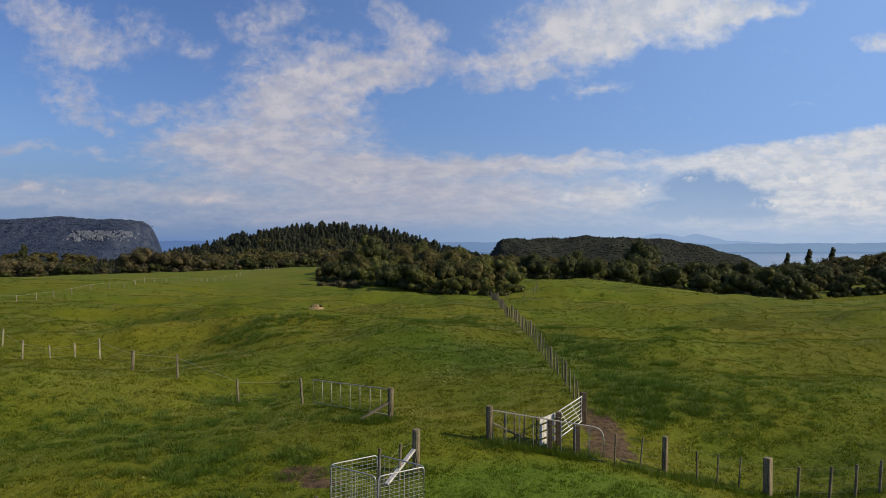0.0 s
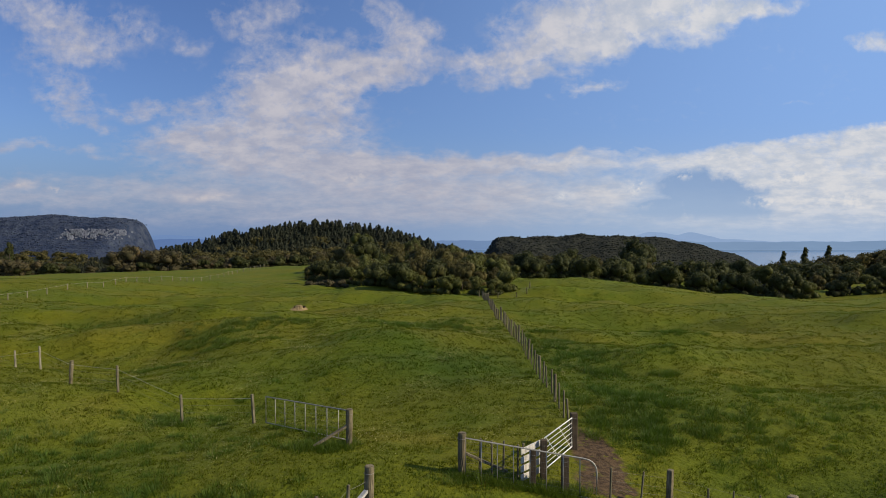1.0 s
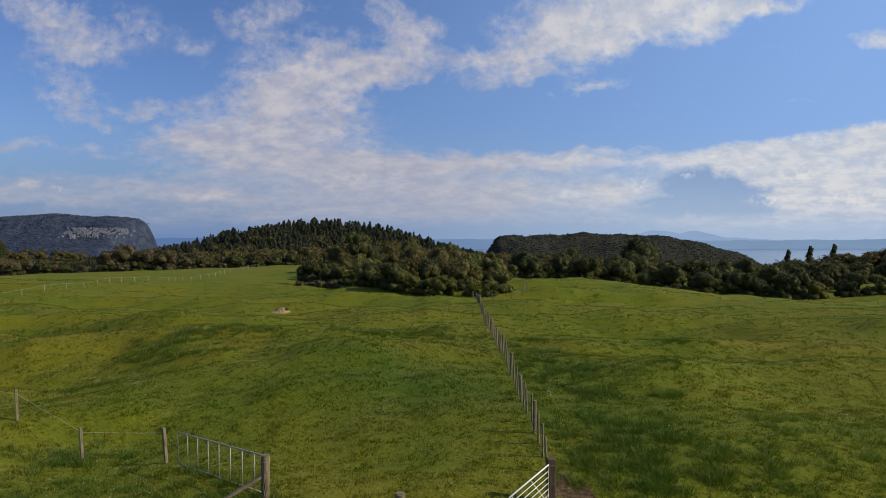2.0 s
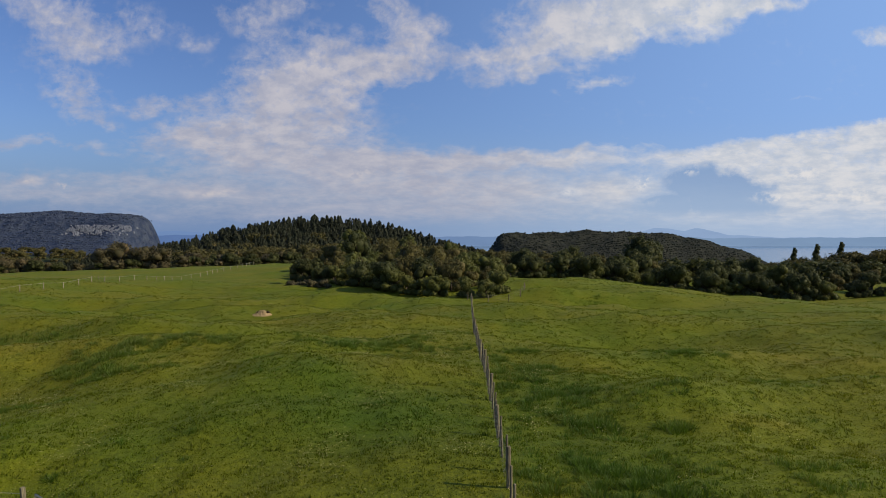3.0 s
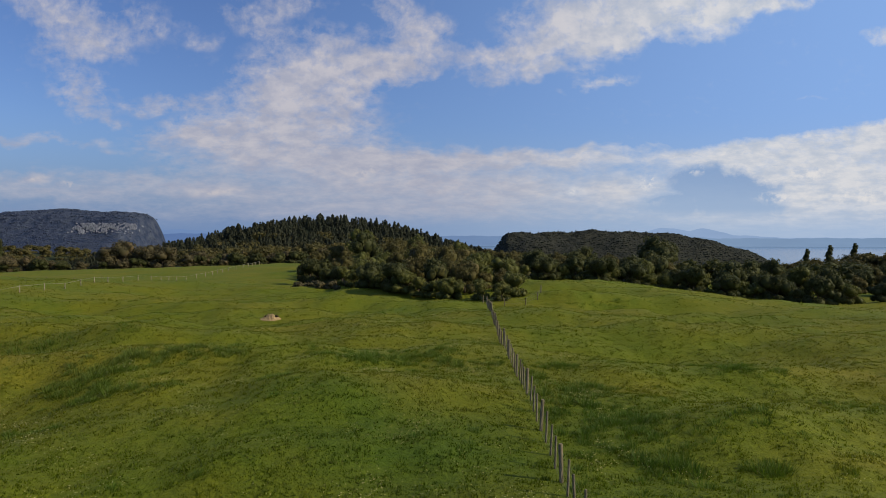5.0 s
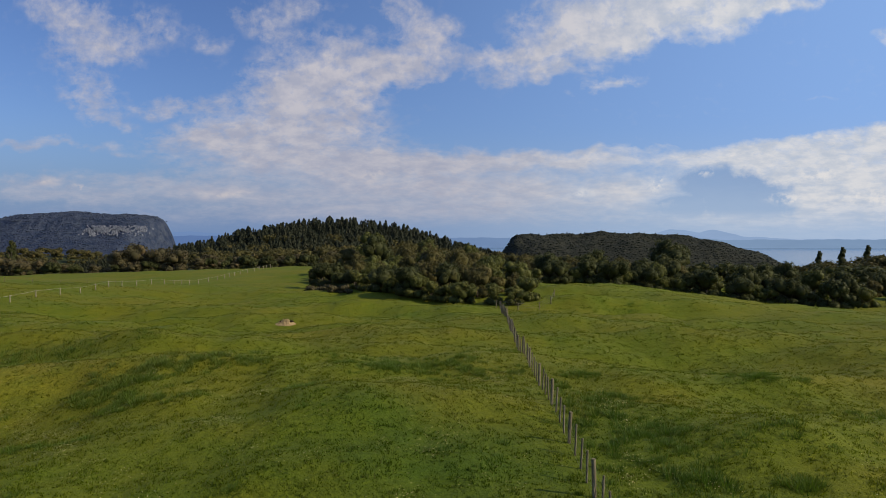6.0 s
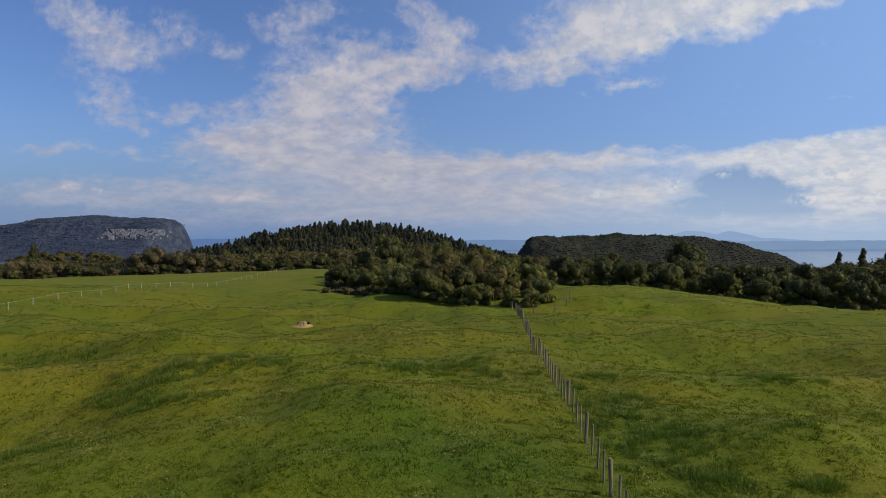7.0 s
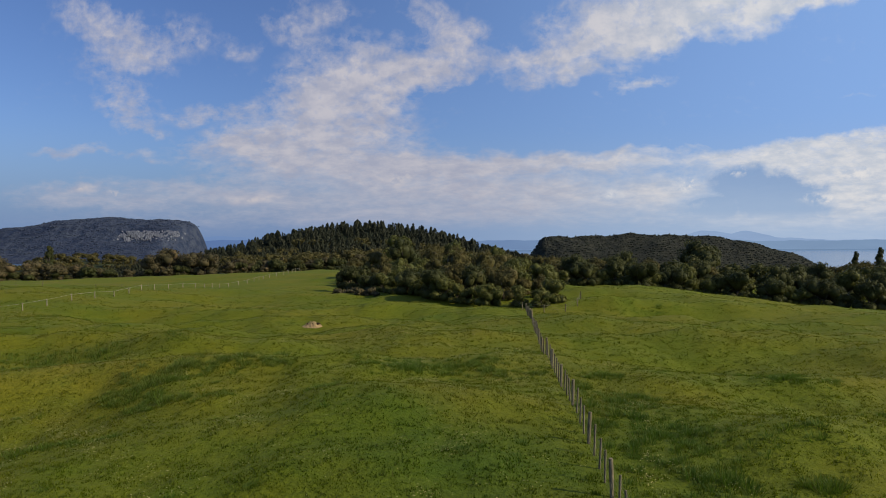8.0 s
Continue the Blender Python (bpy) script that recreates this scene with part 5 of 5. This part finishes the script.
def lumpy(x, y, scale, seed):
    """Smooth pseudo-random field, about -1 to 1."""
    r = np.random.default_rng(seed)
    out = 0
    for k in range(7):
        a = r.uniform(0, 6.28)
        q = 6.28 / (scale * r.uniform(0.6, 1.8))
        out = out + np.sin(q * (x * math.cos(a) + y * math.sin(a)) + r.uniform(0, 6.28) + 1.2 * np.sin(0.5 * q * (y * math.cos(a) - x * math.sin(a))))
    return out / 3.2


def rank_field(x, y):
    k = np.zeros_like(x)
    for cx, cy, sx, sy, weight in RANK:
        k = np.maximum(k, weight * np.exp(-((x - cx) / sx) ** 2 - ((y - cy) / sy) ** 2))
    return k * (1 + 0.35 * lumpy(x, y, 1.6, 3)) + 0.10 * np.clip(lumpy(x, y, 3.2, 4) - 0.55, 0, 1)


def soil_field(x, y):
    k = np.zeros_like(x)
    for cx, cy, sx, sy in SOIL:
        k = np.maximum(k, np.exp(-((x - cx) / (sx * 0.75)) ** 2 - ((y - cy) / (sy * 0.75)) ** 2))
    return k


def spots(y0, y1, per_m2, r):
    w1 = 0.70 * (y1 - 1) + 5
    n = int((y1 - y0) * 2 * w1 * per_m2)
    x, y = r.uniform(-w1, w1, n), r.uniform(y0, y1, n)
    keep = np.abs(x) < 0.70 * (y - 1) + 5
    return x[keep], y[keep]


def blades(x, y, tall, wide, per, spread, r, lean=0.55):
    """A tuft of single-triangle blades round each spot."""
    n = len(x)
    bx = np.repeat(x, per) + r.normal(0, 1, n * per) * np.repeat(spread, per)
    by = np.repeat(y, per) + r.normal(0, 1, n * per) * np.repeat(spread, per)
    h = np.repeat(tall, per) * r.uniform(0.55, 1.25, n * per)
    w = np.repeat(wide, per) * r.uniform(0.6, 1.3, n * per)
    z = ground_z(bx, by) - 0.015
    a = r.uniform(0, 6.283, n * per)
    la, lv = r.uniform(0, 6.283, n * per), h * np.abs(r.normal(0, lean, n * per))
    c, s = np.cos(a) * w, np.sin(a) * w
    v = np.stack([np.stack([bx - c, by - s, z], -1), np.stack([bx + c, by + s, z], -1), np.stack([bx + np.cos(la) * lv, by + np.sin(la) * lv, z + h], -1)], 1)
    return v.reshape(-1, 3)


def tussocks(x, y, size, per, r):
    """Domes of blades that lean outward from each spot."""
    n = len(x)
    a = r.uniform(0, 6.283, n * per)
    d = np.sqrt(r.uniform(0, 1, n * per))
    s = np.repeat(size * r.uniform(0.6, 1.35, n), per)
    bx, by = np.repeat(x, per) + np.cos(a) * d * s * 0.5, np.repeat(y, per) + np.sin(a) * d * s * 0.5
    h = s * (0.54 - 0.24 * d) * r.uniform(0.7, 1.2, n * per)
    z = ground_z(bx, by) - 0.02
    w = s * 0.024 * r.uniform(0.6, 1.3, n * per)
    t = a + 1.571 + r.normal(0, 0.5, n * per)
    c, q = np.cos(t) * w, np.sin(t) * w
    out = h * (0.25 + 0.75 * d) * r.uniform(0.5, 1.2, n * per)
    v = np.stack([np.stack([bx - c, by - q, z], -1), np.stack([bx + c, by + q, z], -1), np.stack([bx + np.cos(a) * out, by + np.sin(a) * out, z + h], -1)], 1)
    return v.reshape(-1, 3)


def grow():
    r = np.random.default_rng(12)
    low, high = [], []
    for y0, y1, dens, size, lean in ((16, 30, 88, 1.2, 0.8), (30, 40, 60, 1.38, 0.8), (40, 55, 34, 1.65, 0.9), (55, 75, 14, 2.1, 1.1), (75, 100, 7, 2.5, 1.2), (100, 135, 3.2, 3.0, 1.3), (135, 165, 1.4, 3.4, 1.3)):
        x, y = spots(y0, y1, dens, r)
        keep = (r.uniform(0, 1, len(x)) > soil_field(x, y) * 2.2) & (y < r.uniform(135, 170, len(x)))
        x, y = x[keep], y[keep]
        n = len(x)
        tall = 0.062 * np.clip(1 + 0.5 * lumpy(x, y, 1.1, 9), 0.35, 2.0) * size ** 0.5
        low.append(blades(x, y, tall, np.full(n, 0.014 * size), 4, np.full(n, 0.03 * size), r, lean))
    for y0, y1, dens, size, per in ((16, 36, 12.0, 0.37, 56), (36, 60, 8.5, 0.42, 52), (60, 130, 2.2, 0.60, 22)):
        x, y = spots(y0, y1, dens, r)
        k = rank_field(x, y)
        keep = k + np.where(y < 60, 0.22, 0.12) * lumpy(x, y, 2.2, 17) > r.uniform(0.18, 0.90, len(x)) + 0.08 * (y > 60)
        keep |= (r.uniform(0, 1, len(x)) < 0.004 + 0.008 * (x > 3.5)) & (y < 62)
        x, y, k = x[keep], y[keep], k[keep]
        high.append(tussocks(x, y, size * (0.8 + 0.5 * np.clip(k, 0, 1.2)), per, r))
    # long grass under the gates and round the posts
    for (ax, ay), (bx, by), count in (((-1.1, 24.45), (2.4, 23.75), 90), ((2.8, 23.7), (9.5, 22.6), 60), ((-7.6, 30.0), (-4.2, 26.9), 34), ((-5.8, 26.4), (-4.2, 26.8), 26), ((-3.6, 21.6), (-2.8, 22.2), 16)):
        u = r.uniform(0, 1, count)
        x, y = ax + (bx - ax) * u + r.normal(0, 0.12, count), ay + (by - ay) * u + r.normal(0, 0.12, count)
        high.append(tussocks(x, y, np.full(count, 0.42), 44, r))
    for name, sets, mat, label in (("pasture_grass", low, grass_mat, "short green grazed pasture grass"), ("rank_grass", high, rank_mat, "taller dark green grass in tussocks")):
        v = np.concatenate(sets)
        tagged(new(name, mesh_of(name, v, np.arange(len(v)).reshape(-1, 3), mat)), label, "grass", kind="stuff")


def flowers():
    r = np.random.default_rng(14)
    out = []
    for y0, y1, dens, size in ((18, 34, 44, 0.015), (34, 60, 42, 0.019), (60, 100, 7, 0.026)):
        x, y = spots(y0, y1, dens, r)
        field = lumpy(x, y, 5.0, 31) + 0.5 * lumpy(x, y, 1.5, 32) + np.where(x < 3.2, 0.25, -0.45) + 2.0 * np.exp(-((x + 17) / 6) ** 2 - ((y - 30.5) / 3.5) ** 2) + 0.9 * np.exp(-((x + 20) / 6) ** 2 - ((y - 46) / 4) ** 2)
        keep = (field > r.uniform(0.1, 1.3, len(x))) & (soil_field(x, y) < 0.2) & ((y > 25) | (x < -4))
        x, y = x[keep], y[keep]
        z0 = ground_z(x, y)
        slope = np.hypot(ground_z(x + 0.6, y) - z0, ground_z(x, y + 0.6) - z0) / 0.6
        keep = slope < r.uniform(0.05, 0.32, len(x))
        x, y, z0 = x[keep], y[keep], z0[keep]
        z = z0 + r.uniform(0.07, 0.13, len(x))
        n = len(x)
        s = size * r.uniform(0.7, 1.3, n)
        a = r.uniform(0, 6.28, n)
        v = [np.stack([x + s * np.cos(a + k * 2.094), y + s * np.sin(a + k * 2.094), z + 0.3 * s * (k % 2)], -1) for k in range(3)]
        v.append(np.stack([x, y, z + 0.55 * s], -1))
        out.append(np.stack(v, 1).reshape(-1, 3))
    v = np.concatenate(out)
    n = len(v) // 4
    base = np.arange(n)[:, None] * 4
    f = np.concatenate([base + np.array([[k, (k + 1) % 3, 3]]) for k in range(3)])
    tagged(new("meadow_flowers", mesh_of("meadow_flowers", v, f, flower_mat)), "small yellow and cream meadow flowers", "flowers", kind="stuff")


grow()
flowers()
